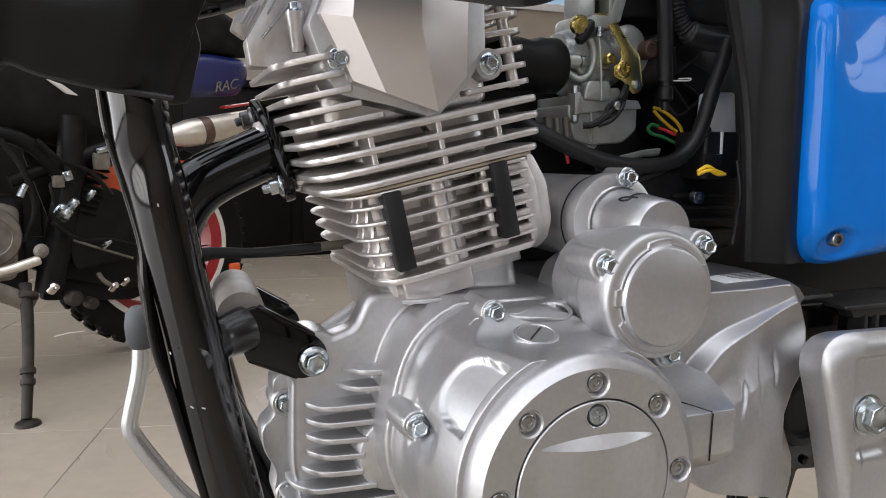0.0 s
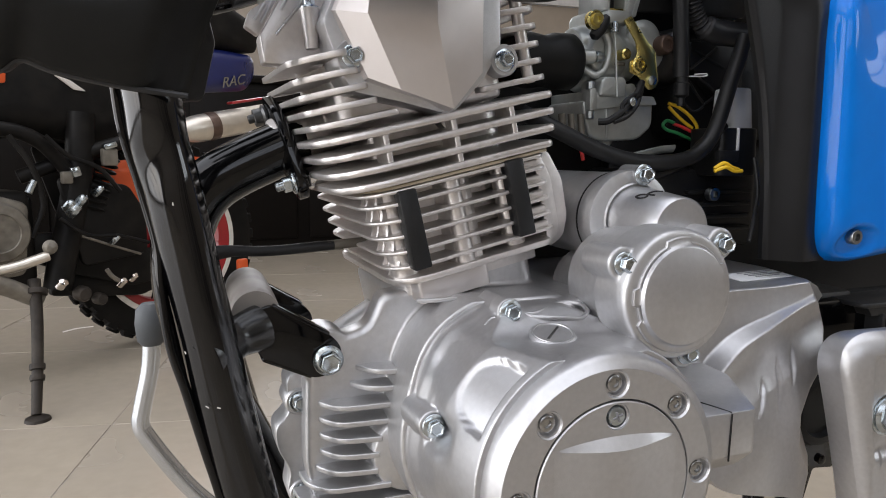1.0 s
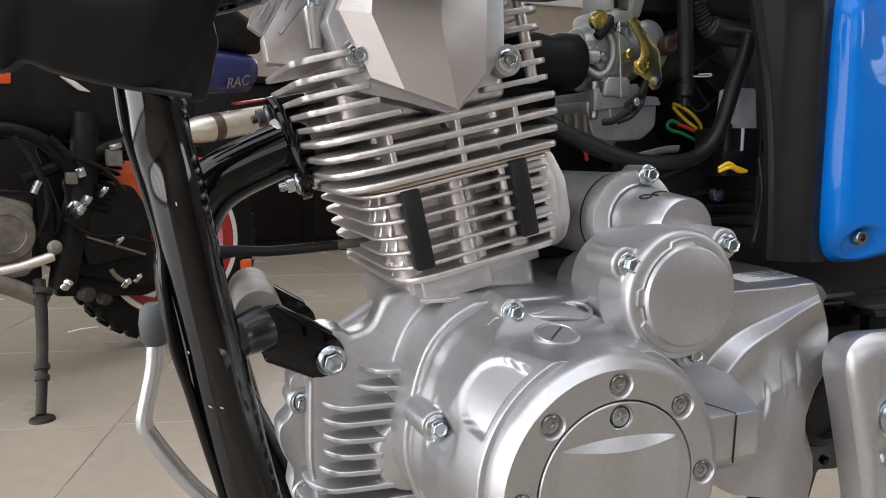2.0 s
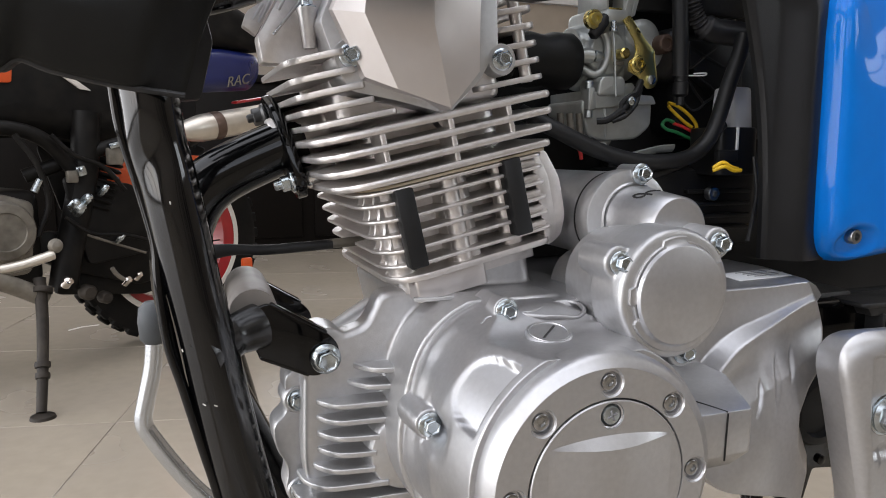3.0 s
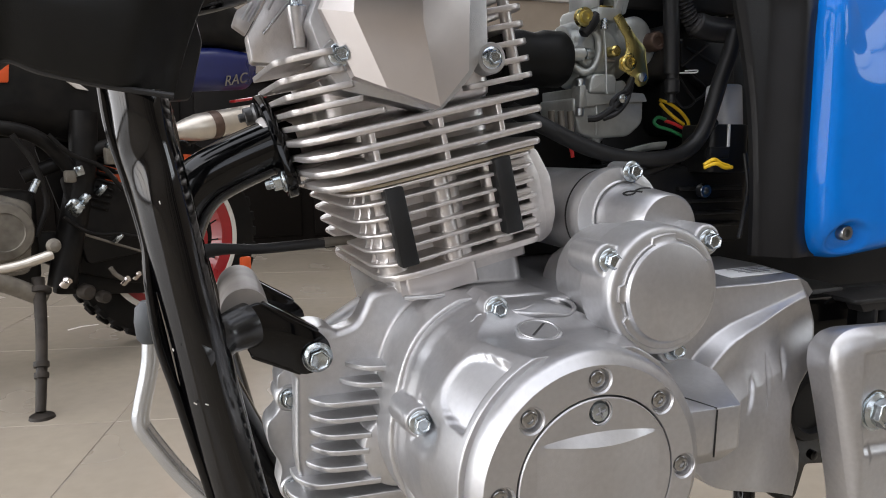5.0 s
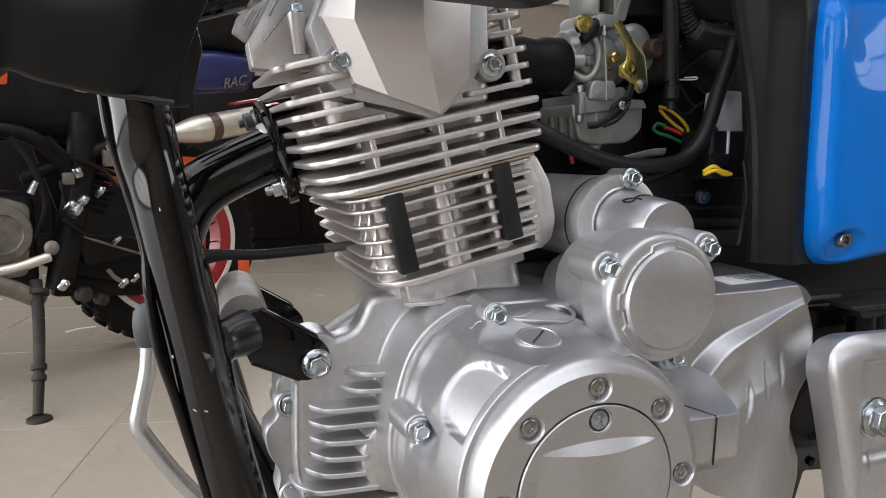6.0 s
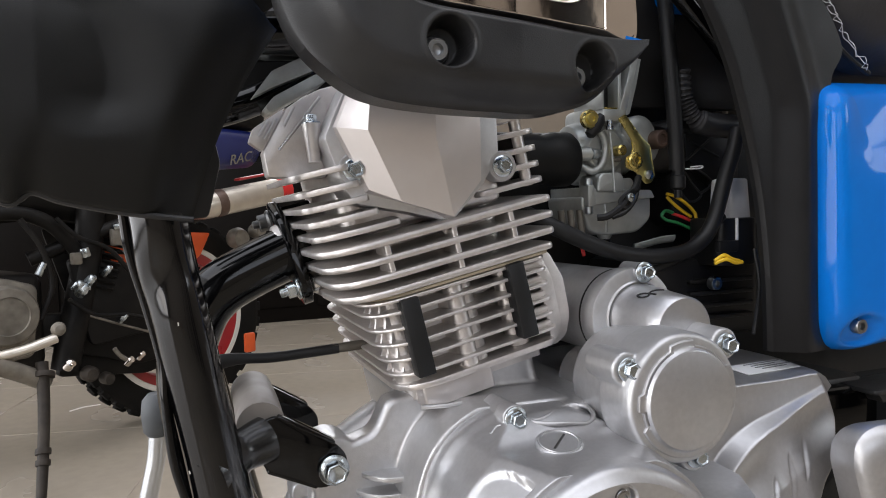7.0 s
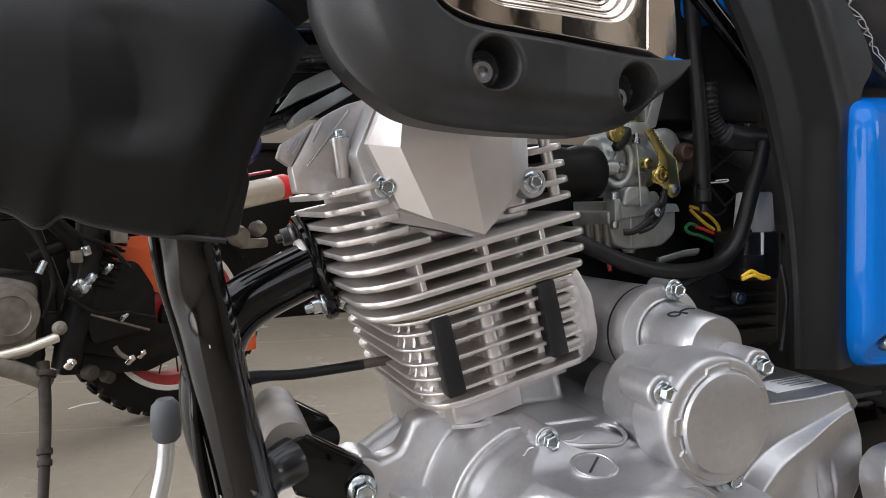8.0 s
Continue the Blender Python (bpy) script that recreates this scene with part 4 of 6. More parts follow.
# ---- black fairing in front of the tank ----
def ruled(lower, upper, y_of, n=60, k=36, depth=0.03, bow=None):
    """A moulded sheet between a lower and an upper line (lists of x, z), with its depth from y_of(x, z, s, t), closed at the back."""
    def along(line, s):
        P = [Vector(p) for p in line]
        lens = [0.0]
        for a, b in zip(P, P[1:]):
            lens.append(lens[-1] + (b - a).length)
        d = s * lens[-1]
        for i in range(len(P) - 1):
            if d <= lens[i + 1] + 1e-9:
                f = (d - lens[i]) / max(1e-9, lens[i + 1] - lens[i])
                return P[i].lerp(P[i + 1], f)
        return P[-1]
    lo = [Vector(p).to_3d() for p in lower]
    hi = [Vector(p).to_3d() for p in upper]
    lo = [p.to_2d() for p in curve_points(lo, 10)]
    hi = [p.to_2d() for p in curve_points(hi, 10)]
    bm = bmesh.new()
    front, back = [], []
    for i in range(n + 1):
        a, b = along(lo, i / n), along(hi, i / n)
        col, bcol = [], []
        for j in range(k + 1):
            p = a.lerp(b, j / k)
            if bow:
                p.x += bow(i / n, j / k)
            y = y_of(p.x, p.y, i / n, j / k)
            col.append(bm.verts.new((p.x, y, p.y)))
            bcol.append(bm.verts.new((p.x, y + depth, p.y)))
        front.append(col)
        back.append(bcol)
    for i in range(n):
        for j in range(k):
            bm.faces.new((front[i][j], front[i + 1][j], front[i + 1][j + 1], front[i][j + 1]))
            bm.faces.new((back[i][j + 1], back[i + 1][j + 1], back[i + 1][j], back[i][j]))
        for j in (0, k):
            bm.faces.new((front[i][j], front[i + 1][j], back[i + 1][j], back[i][j]))
    for i in (0, n):
        for j in range(k):
            bm.faces.new((front[i][j], front[i][j + 1], back[i][j + 1], back[i][j]))
    return bm


def fair_depth(x, z, s, t):
    left, right = -0.0585, -0.0290 - 10.5 * (z - 0.668) ** 2      # the hollow starts at an upright edge and ends on a curved one
    width = max(0.0, right - left)
    hollow = 0.0
    if width > 0.001 and x > left:
        deep = min(1.0, width / 0.028) * smoothstep(0.632, 0.656, z) * (1 - smoothstep(0.698, 0.716, z))
        hollow = deep * ((x - left) / width if x < right else 1 - smoothstep(0.0, 0.034, x - right))
    dome = 0.015 * (1 - abs(2 * t - 1) ** 3)
    return 0.4060 - dome + 0.0080 * hollow + 0.020 * smoothstep(0.80, 1.0, s) ** 2


FAIR_LOW = [(-0.16, 0.63), (-0.12, 0.614), (-0.0915, 0.6125), (-0.0765, 0.6035), (-0.0660, 0.6090), (-0.052, 0.6040), (-0.024, 0.5980), (0.0090, 0.5935)]
FAIR_TOP = [(-0.16, 0.705), (-0.092, 0.7125), (-0.055, 0.7145), (-0.029, 0.7180), (-0.002, 0.7210), (0.025, 0.7200), (0.045, 0.7120), (0.0590, 0.7000)]
part("fairing", ruled(FAIR_LOW, FAIR_TOP, fair_depth, 150, 64, 0.02, lambda s, t: -0.006 * math.sin(math.pi * t) * s ** 4), FAIR, bike, "matt black moulded front fairing with a hollow", angle=60)
# Lighter plastic along the lower edge puts its rim highlight into the colour.
part("fairing_highlight", sweep([(x, 0.4085, z - 0.0004) for x, z in FAIR_LOW], 0.0017, 8), SKIRT, bike, "thin lighter strip drawn as the highlight on the fairing's edge")
part("fairing_tab", side(rounded([(-0.004, 0.592), (0.0185, 0.594), (0.0265, 0.626), (0.0215, 0.650), (-0.004, 0.64)], 0.003), 0.462, 0.446, 0.0015), SKIRT, bike, "black plastic tab behind the fairing")
part("fork_shroud", side(rounded([(-0.0480, 0.715), (-0.0760, 0.715), (-0.0934, 0.7424), (-0.1320, 0.80), (-0.080, 0.80), (-0.0480, 0.7424)], 0.003), 0.462, 0.446, 0.003, 3), SKIRT, bike, "grey-black fork shroud above the fairing")
part("upper_fairing", shell(rounded([(-0.057, 0.726), (0.03, 0.726), (0.050, 0.708), (0.066, 0.72), (0.07, 0.80), (-0.080, 0.82)], 0.006), 0.43, 0.012, 3.0, 12, 0.03), FAIR, bike, "black upper fairing panel")

# ---- tank: black lower skirt with sunken bolts, chrome panel above ----
WELLS = ((0.1235, 0.6735), (0.2040, 0.6665))


def skirt_depth(x, z, s, t):
    round_low = 0.020 * (1 - smoothstep(0.0, 0.50, t)) ** 2.0
    round_top = 0.004 * smoothstep(0.93, 1.0, t)
    front = 0.016 * smoothstep(0.085, 0.040, x) ** 1.6
    return 0.3190 + round_low + round_top + front + 0.10 * max(0.0, x - 0.16) + sum(
        0.017 * (1 - smoothstep(0.0090, 0.0122, math.hypot(x - wx, z - wz))) - 0.0007 * math.exp(-((math.hypot(x - wx, z - wz) - 0.0132) / 0.0012) ** 2) for wx, wz in WELLS)


skirt_ob = part("tank_skirt", ruled(
    [(0.0500, 0.790), (0.0482, 0.7250), (0.0487, 0.7030), (0.0520, 0.6895), (0.0570, 0.6777), (0.0648, 0.6668), (0.0756, 0.6570), (0.0868, 0.6508), (0.1040, 0.6470), (0.1316, 0.6445), (0.1540, 0.6437), (0.1766, 0.6433), (0.1972, 0.6457), (0.2151, 0.6524), (0.2320, 0.6660), (0.2395, 0.6775)],
    [(0.0890, 0.790), (0.0890, 0.745), (0.0890, 0.725), (0.0900, 0.715), (0.0925, 0.7060), (0.0980, 0.6985), (0.1060, 0.6935), (0.1160, 0.6908), (0.137, 0.6885), (0.168, 0.6858), (0.200, 0.6835), (0.226, 0.6825), (0.2400, 0.6830)],
    skirt_depth, 280, 100, 0.02), SKIRT, bike, "matt black tank skirt with two sunken screws", angle=60)
for x, y, z in ((0.1165, 0.3250, 0.6690), (0.1970, 0.3360, 0.6615)):
    part("screw_collar", lathe([(0.0078, -0.012), (0.0076, 0.0035), (0.0066, 0.0050)], 24, at(x, y + 0.003, z)), PLASTIC, skirt_ob)
    again("socket_screw", SOCKET_DARK, at(x, y, z), skirt_ob)


def chrome_depth(x, z, s, t):
    """A stepped tray sunk into the panel, and a side facet folded back behind it."""
    left, right, low = x - 0.1115, 0.2065 - x, z - (0.7005 - 0.055 * (x - 0.128))
    a, b = max(0.0, 0.020 - min(left, right)), max(0.0, 0.020 - low)
    inside = 0.020 - math.hypot(a, b)
    steps = sum(0.0032 * smoothstep(d, d + 0.0028, inside) - 0.0009 * math.exp(-((inside - d - 0.0030) / 0.0009) ** 2) for d in (0.0, 0.0040, 0.0080))
    rim = 0.0045 * smoothstep(0.030, 0.0, t) if s < 0.8 else 0.0
    return 0.3235 + rim + steps + 0.52 * max(0.0, x - 0.2125) + 0.05 * max(0.0, x - 0.16) + 0.12 * max(0.0, z - 0.72)


tank = part("tank_panel", ruled(
    [(0.0890, 0.790), (0.0890, 0.745), (0.0902, 0.716), (0.0985, 0.6998), (0.1165, 0.6922), (0.137, 0.6898), (0.168, 0.6872), (0.200, 0.6848), (0.2400, 0.6838), (0.2440, 0.708), (0.2330, 0.745)],
    [(0.1300, 0.790), (0.1300, 0.775), (0.1300, 0.762), (0.1320, 0.752), (0.138, 0.748), (0.146, 0.747), (0.160, 0.747), (0.174, 0.747), (0.186, 0.749), (0.190, 0.765), (0.190, 0.775)],
    chrome_depth, 230, 150, 0.01), CHROME, bike, "mirror chrome tank panel with stepped embossing", angle=60)
part("panel_film", side(rounded([(0.228, 0.6815), (0.2425, 0.6800), (0.2440, 0.6850), (0.230, 0.6870)], 0.001), 0.343, 0.3375, 0.0006), BLUE, bike, "scrap of blue protective film")
part("tank", join(block(0.105, 0.235, 0.400, 0.64, 0.7560, 0.88, 0.02, 4), block(0.366, 0.41, 0.450, 0.54, 0.7480, 0.85, 0.012, 3), block(0.22, 0.40, 0.46, 0.53, 0.82, 0.86, 0.01)), BLUE, bike, "blue fuel tank shell behind the chrome panel")

# ---- frame spine above the head ----
part("spine_rail", sweep([(-0.03, 0.535, 0.652), (0.048, 0.530, 0.672), (0.105, 0.53, 0.700), (0.20, 0.53, 0.735)], 0.011, 16), BLACK, bike, "black frame rail over the head")
part("spine_plate", side(rounded([(0.0600, 0.6665), (0.0660, 0.6740), (0.0955, 0.6905), (0.1030, 0.6860), (0.0630, 0.6630)], 0.002), 0.53, 0.500, 0.002), CARB, bike, "grey steel strip under the frame rail")
part("spine_plate", side(rounded([(0.0520, 0.6735), (0.0660, 0.6920), (0.0880, 0.7030), (0.0960, 0.6940), (0.0680, 0.6820)], 0.002), 0.53, 0.505, 0.002), CARB, bike, "grey steel strip over the frame rail")
part("inner_shroud", block(0.000, 0.150, 0.548, 0.560, 0.674, 0.80, 0.004), DARK, bike, "black shroud inside the frame")
part("rear_shroud", block(0.320, 0.452, 0.488, 0.496, 0.672, 0.860, 0.004), DARK, bike, "black shroud under the tank's rear end")
part("spine_tube", sweep([(0.05, MID, 0.72), (0.25, MID, 0.735), (0.45, MID, 0.72)], 0.022, 20), BLACK, bike, "black backbone tube")
part("diagonal_stay", sweep([(0.300, 0.45, 0.806), (0.345, 0.45, 0.765), (0.400, 0.452, 0.716), (0.445, 0.455, 0.672)], 0.0075, 16, 4), BLACK, bike, "black diagonal frame stay")

# ---- rear left covers ----
def ramp_line(x, pts):
    """A height read off a bent line of (x, height)."""
    if x <= pts[0][0]:
        return pts[0][1]
    for (x0, h0), (x1, h1) in zip(pts, pts[1:]):
        if x <= x1:
            return h0 + (h1 - h0) * (x - x0) / (x1 - x0)
    return pts[-1][1]


def soft_line(x, pts, reach):
    """The same, with its corners rounded off."""
    return sum(ramp_line(x + reach * k, pts) for k in (-1.0, -0.6, -0.2, 0.2, 0.6, 1.0)) / 6


def sprocket_depth(x, z, s, t):
    """Upper face, a bright slope between two converging ridges, the hollow lower face, and three claw grooves."""
    z1 = soft_line(x, ((0.322, 0.409), (0.3299, 0.4196), (0.3413, 0.4318), (0.3593, 0.4417), (0.3884, 0.4500), (0.4121, 0.4557), (0.4297, 0.4603), (0.46, 0.468)), 0.010)
    z2 = soft_line(x, ((0.322, 0.398), (0.3387, 0.4192), (0.3472, 0.4281), (0.3629, 0.4383), (0.3900, 0.4468), (0.4316, 0.4580), (0.46, 0.4655)), 0.010)
    y_up = 0.3850 + 0.06 * max(0.0, x - 0.39)
    y_ridge = 0.3715 + 0.0118 * smoothstep(0.360, 0.432, x)
    if z >= z2:
        y = y_ridge + (y_up - y_ridge) * max(0.0, min(1.0, (z - z2) / (z1 - z2)))
    else:
        d = z2 - z
        y = y_ridge - 0.0135 * smoothstep(0.0, 0.085, d) + 0.0030 * math.sin(math.pi * min(1.0, d / 0.040)) + 0.10 * max(0.0, x - 0.405) * smoothstep(0.0, 0.02, d)
    for x_top, z_top, x_low, z_low, w in ((0.3700, 0.4105, 0.3618, 0.3840, 0.0030), (0.3892, 0.4234, 0.3798, 0.3840, 0.0037), (0.4071, 0.4300, 0.3990, 0.4010, 0.0034)):
        g = (2 * z - z_top - z_low) / (z_top - z_low)
        if abs(g) < 1:
            half = w * (1 - g * g) ** 0.8 + 1e-5
            mid = (x_top + x_low + g * (x_top - x_low)) / 2 + 0.0022 * (1 - g * g)
            off = (x - mid) / half
            if abs(off) < 1:
                y += 0.0023 * (1 - g * g) * (1 - smoothstep(-1.0, 1.0, off)) * smoothstep(-1.0, -0.6, off)
    rear = ramp_line(z, ((0.297, 0.4398), (0.3119, 0.4434), (0.3325, 0.4479), (0.3429, 0.4434), (0.3571, 0.4376), (0.3798, 0.4370), (0.3957, 0.4440), (0.4093, 0.4549), (0.4335, 0.4541), (0.4543, 0.4464), (0.4713, 0.4357)))
    y = max(y, 0.3955 - 0.9 * (rear - x))
    return y + 0.0035 * smoothstep(0.985, 1.0, t) ** 2


def sprocket_edge(s, t):
    """The rear edge swings in and out."""
    return s ** 8 * ramp_line(t, ((0.0, -0.0007), (0.077, 0.0024), (0.21, 0.0062), (0.278, 0.0013), (0.37, -0.0051), (0.517, -0.0066), (0.62, -0.0002), (0.708, 0.0102), (0.865, 0.0085), (1.0, 0.0)))


COVER_TOP = [(0.245, 0.4680), (0.28, 0.4705), (0.32, 0.4712), (0.362, 0.4715), (0.394, 0.4715), (0.4230, 0.4722), (0.4340, 0.4705), (0.4405, 0.4630), (0.4464, 0.4543)]
sprocket = part("sprocket_cover", ruled(
    [(0.245, 0.36), (0.28, 0.36), (0.312, 0.362), (0.322, 0.349), (0.336, 0.3380), (0.3855, 0.3245), (0.43, 0.3060), (0.4405, 0.300)],
    COVER_TOP, sprocket_depth, 260, 300, 0.05, sprocket_edge), COVER, bike, "silver sprocket cover with sculpted claw grooves", angle=60, smooth=6)
# step in front of it, its top running back to the shelf
bm = bmesh.new()
plan = rounded([(0.255, 0.3095), (0.3050, 0.3095), (0.3310, 0.3600), (0.3310, 0.385), (0.255, 0.385)], [0, 0.003, 0.004, 0, 0], 4)
low_ring = [bm.verts.new((x, y, 0.3790)) for x, y in plan]
mid_ring = [bm.verts.new((x, y, 0.3925)) for x, y in plan]
top_ring = [bm.verts.new((x, y, 0.4188 + 0.045 * (y - 0.3095))) for x, y in plan]
for v in low_ring:
    v.co.y += 0.014 * smoothstep(0.345, 0.312, v.co.y)
n = len(plan)
for a, b in ((low_ring, mid_ring), (mid_ring, top_ring)):
    for i in range(n):
        bm.faces.new((a[i], a[(i + 1) % n], b[(i + 1) % n], b[i]))
bm.faces.new(low_ring[::-1])
bm.faces.new(top_ring)
bmesh.ops.recalc_face_normals(bm, faces=bm.faces)
soften(bm, 0.0012, 2, 35)
part("cover_step", bm, COVER, sprocket, "flat-topped step beside the generator cover", angle=35)
part("cover_back", side(rounded([(0.300, 0.40), (0.300, 0.462), (0.37, 0.462), (0.420, 0.452), (0.438, 0.445), (0.432, 0.36), (0.42, 0.33), (0.34, 0.35)], 0.006), 0.47, 0.4000, 0.002), CAST, bike, "cast case behind the sprocket cover")
for pts in ([(0.2862, 0.3093, 0.3900), (0.2868, 0.3092, 0.4100), (0.2872, 0.3093, 0.4180)], [(0.2872, 0.3098, 0.4186), (0.2830, 0.320, 0.4193), (0.2775, 0.333, 0.4199)]):
    part("cover_seam", sweep(pts, 0.0006, 6, 3), DARK, sprocket)
# sloping top of the cover, falling to the rear
bm = bmesh.new()
rows = []
for i in range(25):
    x = 0.300 + 0.142 * i / 24
    zf = ramp_line(x, COVER_TOP)
    zb = ramp_line(x, ((0.30, 0.4740), (0.3914, 0.4742), (0.4298, 0.4752), (0.46, 0.4665)))
    xb = x - 0.004 * smoothstep(0.41, 0.442, x)
    rows.append([bm.verts.new(p) for p in ((x, 0.3995, zf - 0.02), (x, 0.3880, zf - 0.0012), (x, 0.3925, zf + 0.0006), (xb, 0.4300, zb), (xb, 0.47, zb), (xb, 0.47, zb - 0.04))])
for p, q in zip(rows, rows[1:]):
    for i in range(6):
        bm.faces.new((p[i], q[i], q[(i + 1) % 6], p[(i + 1) % 6]))
bm.faces.new(rows[0])
bm.faces.new(rows[-1][::-1])
part("cover_shelf", bm, COVER, sprocket, "sloping top of the sprocket cover", angle=40)
label_m = Matrix.Translation((0.3985, 0.4090, 0.4738)) @ Matrix.Rotation(radians(3.6), 4, "X") @ Matrix.Rotation(radians(4), 4, "Z")
sticker = part("barcode_label", box(0.052, 0.022, 0.0006, label_m, 0.0002, 1), PAPER, sprocket, "white paper label with unreadable print bars")
for k in range(1, 5):
    part("print_bar", box(0.036 - 0.012 * (k % 2), 0.0009, 0.0003, label_m @ Matrix.Translation((0.004 + 0.003 * (k % 3), -0.0085 + 0.0040 * k, 0.0005))), INK, sticker)

# ---- black side panel and blue side cover ----
def panel_depth(x, z, s, t):
    fold = 0.418 - 0.30 * max(0.0, z - 0.66) - 0.9 * max(0.0, z - 0.66) ** 2
    return 0.3985 - 0.010 * smoothstep(fold - 0.022, fold + 0.004, x) + 0.010 * 0.7 * smoothstep(fold + 0.002, fold + 0.03, x) + 0.003 * smoothstep(0.05, 0.0, s)


side_panel = part("side_panel", ruled(
    [(0.3160, 0.768), (0.335, 0.738), (0.3590, 0.694), (0.3745, 0.648), (0.3870, 0.595), (0.3935, 0.540), (0.3955, 0.487)],
    [(0.402, 0.768), (0.432, 0.748), (0.4600, 0.7070), (0.4500, 0.682), (0.4470, 0.640), (0.4480, 0.560), (0.4490, 0.484)],
    lambda x, z, s, t: panel_depth(x, z, t, s), 70, 50, 0.004), PLASTIC, bike, "matt black side panel with a soft fold")
blue = [(0.4310, 0.600), (0.4300, 0.645), (0.4330, 0.670), (0.4480, 0.681), (0.52, 0.684), (0.58, 0.68), (0.60, 0.60), (0.58, 0.50), (0.53, 0.487), (0.470, 0.4810), (0.4450, 0.4850), (0.4335, 0.500), (0.4315, 0.54)]


def blue_dish(x, z):
    d = math.hypot((x - 0.4625) / 1.5, z - 0.4990)
    return 0.007 * (1 - smoothstep(0.008, 0.014, d)) + 0.012 * smoothstep(0.60, 0.68, z) * smoothstep(0.435, 0.475, x)


blue_cover = part("side_cover", shell(rounded(blue, 0.014, 6), 0.398, 0.0225, 16.0, 60, 0.03, blue_dish), BLUE, bike, "glossy blue side cover", angle=50)
again("socket_screw", SOCKET_DARK, at(0.4600, 0.3835, 0.5030), blue_cover)
part("seat", shell(rounded([(0.40, 0.80), (0.424, 0.772), (0.460, 0.722), (0.500, 0.694), (0.62, 0.694), (0.64, 0.78), (0.60, 0.82)], 0.012), 0.43, 0.05, 2.4, 24, 0.20), LEATHER, bike, "black vinyl seat with a stitched seam")
part("seat_seam", sweep([(0.416, 0.415, 0.780), (0.426, 0.410, 0.765), (0.442, 0.409, 0.743), (0.458, 0.408, 0.720), (0.478, 0.406, 0.702), (0.50, 0.406, 0.690)], 0.0022, 8), RUBBER, bike)
for strand in range(2):
    film = []
    for k in range(30):
        f = k / 29
        film.append((0.421 + 0.070 * f + random.uniform(-0.0016, 0.0016), 0.399 + random.uniform(-0.003, 0.003), 0.769 - 0.078 * f + random.uniform(-0.0016, 0.0016)))
    part("film_edge", sweep(film, 0.00022, 5, 2), PAPER, bike, "torn clear film along the seat edge")

# ---- silver footrest bracket ----
fb = [(0.4050, 0.4215), (0.4068, 0.4345), (0.4145, 0.4425), (0.427, 0.4462), (0.50, 0.445), (0.51, 0.34), (0.48, 0.300), (0.4290, 0.300), (0.4230, 0.333), (0.4115, 0.391)]


def bracket_dish(x, z):
    frame_edge = smoothstep(0.4283, 0.4323, x) * (1 - smoothstep(0.4270, 0.4310, z)) * smoothstep(0.3555, 0.3635, z)
    fold = 0.4293 + 0.00012 / max(0.004, 0.452 - z)
    return 0.0035 * frame_edge + 0.32 * max(0.0, fold - x)


fb = [(x + 0.0048, z - 0.001) for x, z in fb]
bracket = part("footrest_bracket", shell(rounded(fb, 0.008, 6), 0.3360, 0.0060, 14.0, 70, 0.02, bracket_dish), COVER, bike, "silver painted footrest bracket with a big bolt", angle=45)
part("washer", lathe([(0.0145, 0), (0.0145, 0.0018), (0.013, 0.0022)], 36, at(0.4445, 0.3345, 0.3875)), ZINC, bracket)
big = hex_bolt_mesh("axle_bolt", 0.0105, 0.0128, 0.010, ZINC)
again("bolt", big, at(0.4445, 0.3325, 0.3875), bracket)
part("pivot_rubber", lathe([(0.0305, -0.04), (0.0305, -0.004), (0.0285, 0.0), (0.0225, 0.001), (0.0205, -0.004), (0.001, -0.004)], 48, at(0.4752, 0.408, 0.3600)), PLASTIC, bike, "black pivot rubber")
part("pivot_plate", side(rounded([(0.440, 0.345), (0.498, 0.335), (0.496, 0.3069), (0.4743, 0.3095), (0.4661, 0.2840), (0.4584, 0.2780), (0.445, 0.285)], 0.003), 0.424, 0.412, 0.0015), BLACK, bike, "black pressed pivot plate")
part("plate_rivet", lathe([(0.004, 0.0), (0.004, 0.002), (0.001, 0.003)], 16, at(0.481, 0.412, 0.3165)), BLACK, bike)
part("chain_guard", join(
    prism(rounded([(0.5030, 0.400), (0.64, 0.400), (0.64, 0.440), (0.5030, 0.440)], 0.006), 0.4415, 0.4455, None, 0.0012),
    side([(0.5120, 0.4425), (0.64, 0.4425), (0.64, 0.4330), (0.5190, 0.4330)], 0.436, 0.406, 0.001),
    *[block(x, x + 0.0035, 0.404, 0.430, 0.405, 0.4345, 0.001) for x in (0.5290, 0.5420, 0.5600)],
    block(0.515, 0.64, 0.428, 0.436, 0.40, 0.435, 0.002)), SKIRT, bike, "black plastic bracket over the swingarm")
part("swingarm", block(0.44, 0.90, 0.42, 0.46, 0.385, 0.445, 0.006), BLACK, bike, "black swingarm")
part("side_stand", sweep([(0.404, 0.41, 0.372), (0.407, 0.41, 0.34), (0.400, 0.40, 0.30), (0.385, 0.385, 0.22), (0.36, 0.35, 0.10), (0.345, 0.325, 0.008)], 0.008, 14), BLACK, bike, "black side stand")
part("stand_foot", lathe([(0.022, 0.0), (0.022, 0.006), (0.010, 0.012)], 20, Matrix.Translation((0.343, 0.322, 0.0))), BLACK, bike)
part("stand_knob", lathe([(0.007, -0.01), (0.007, 0.012), (0.005, 0.014)], 20, at(0.420, 0.405, 0.358)), RUBBER, bike)

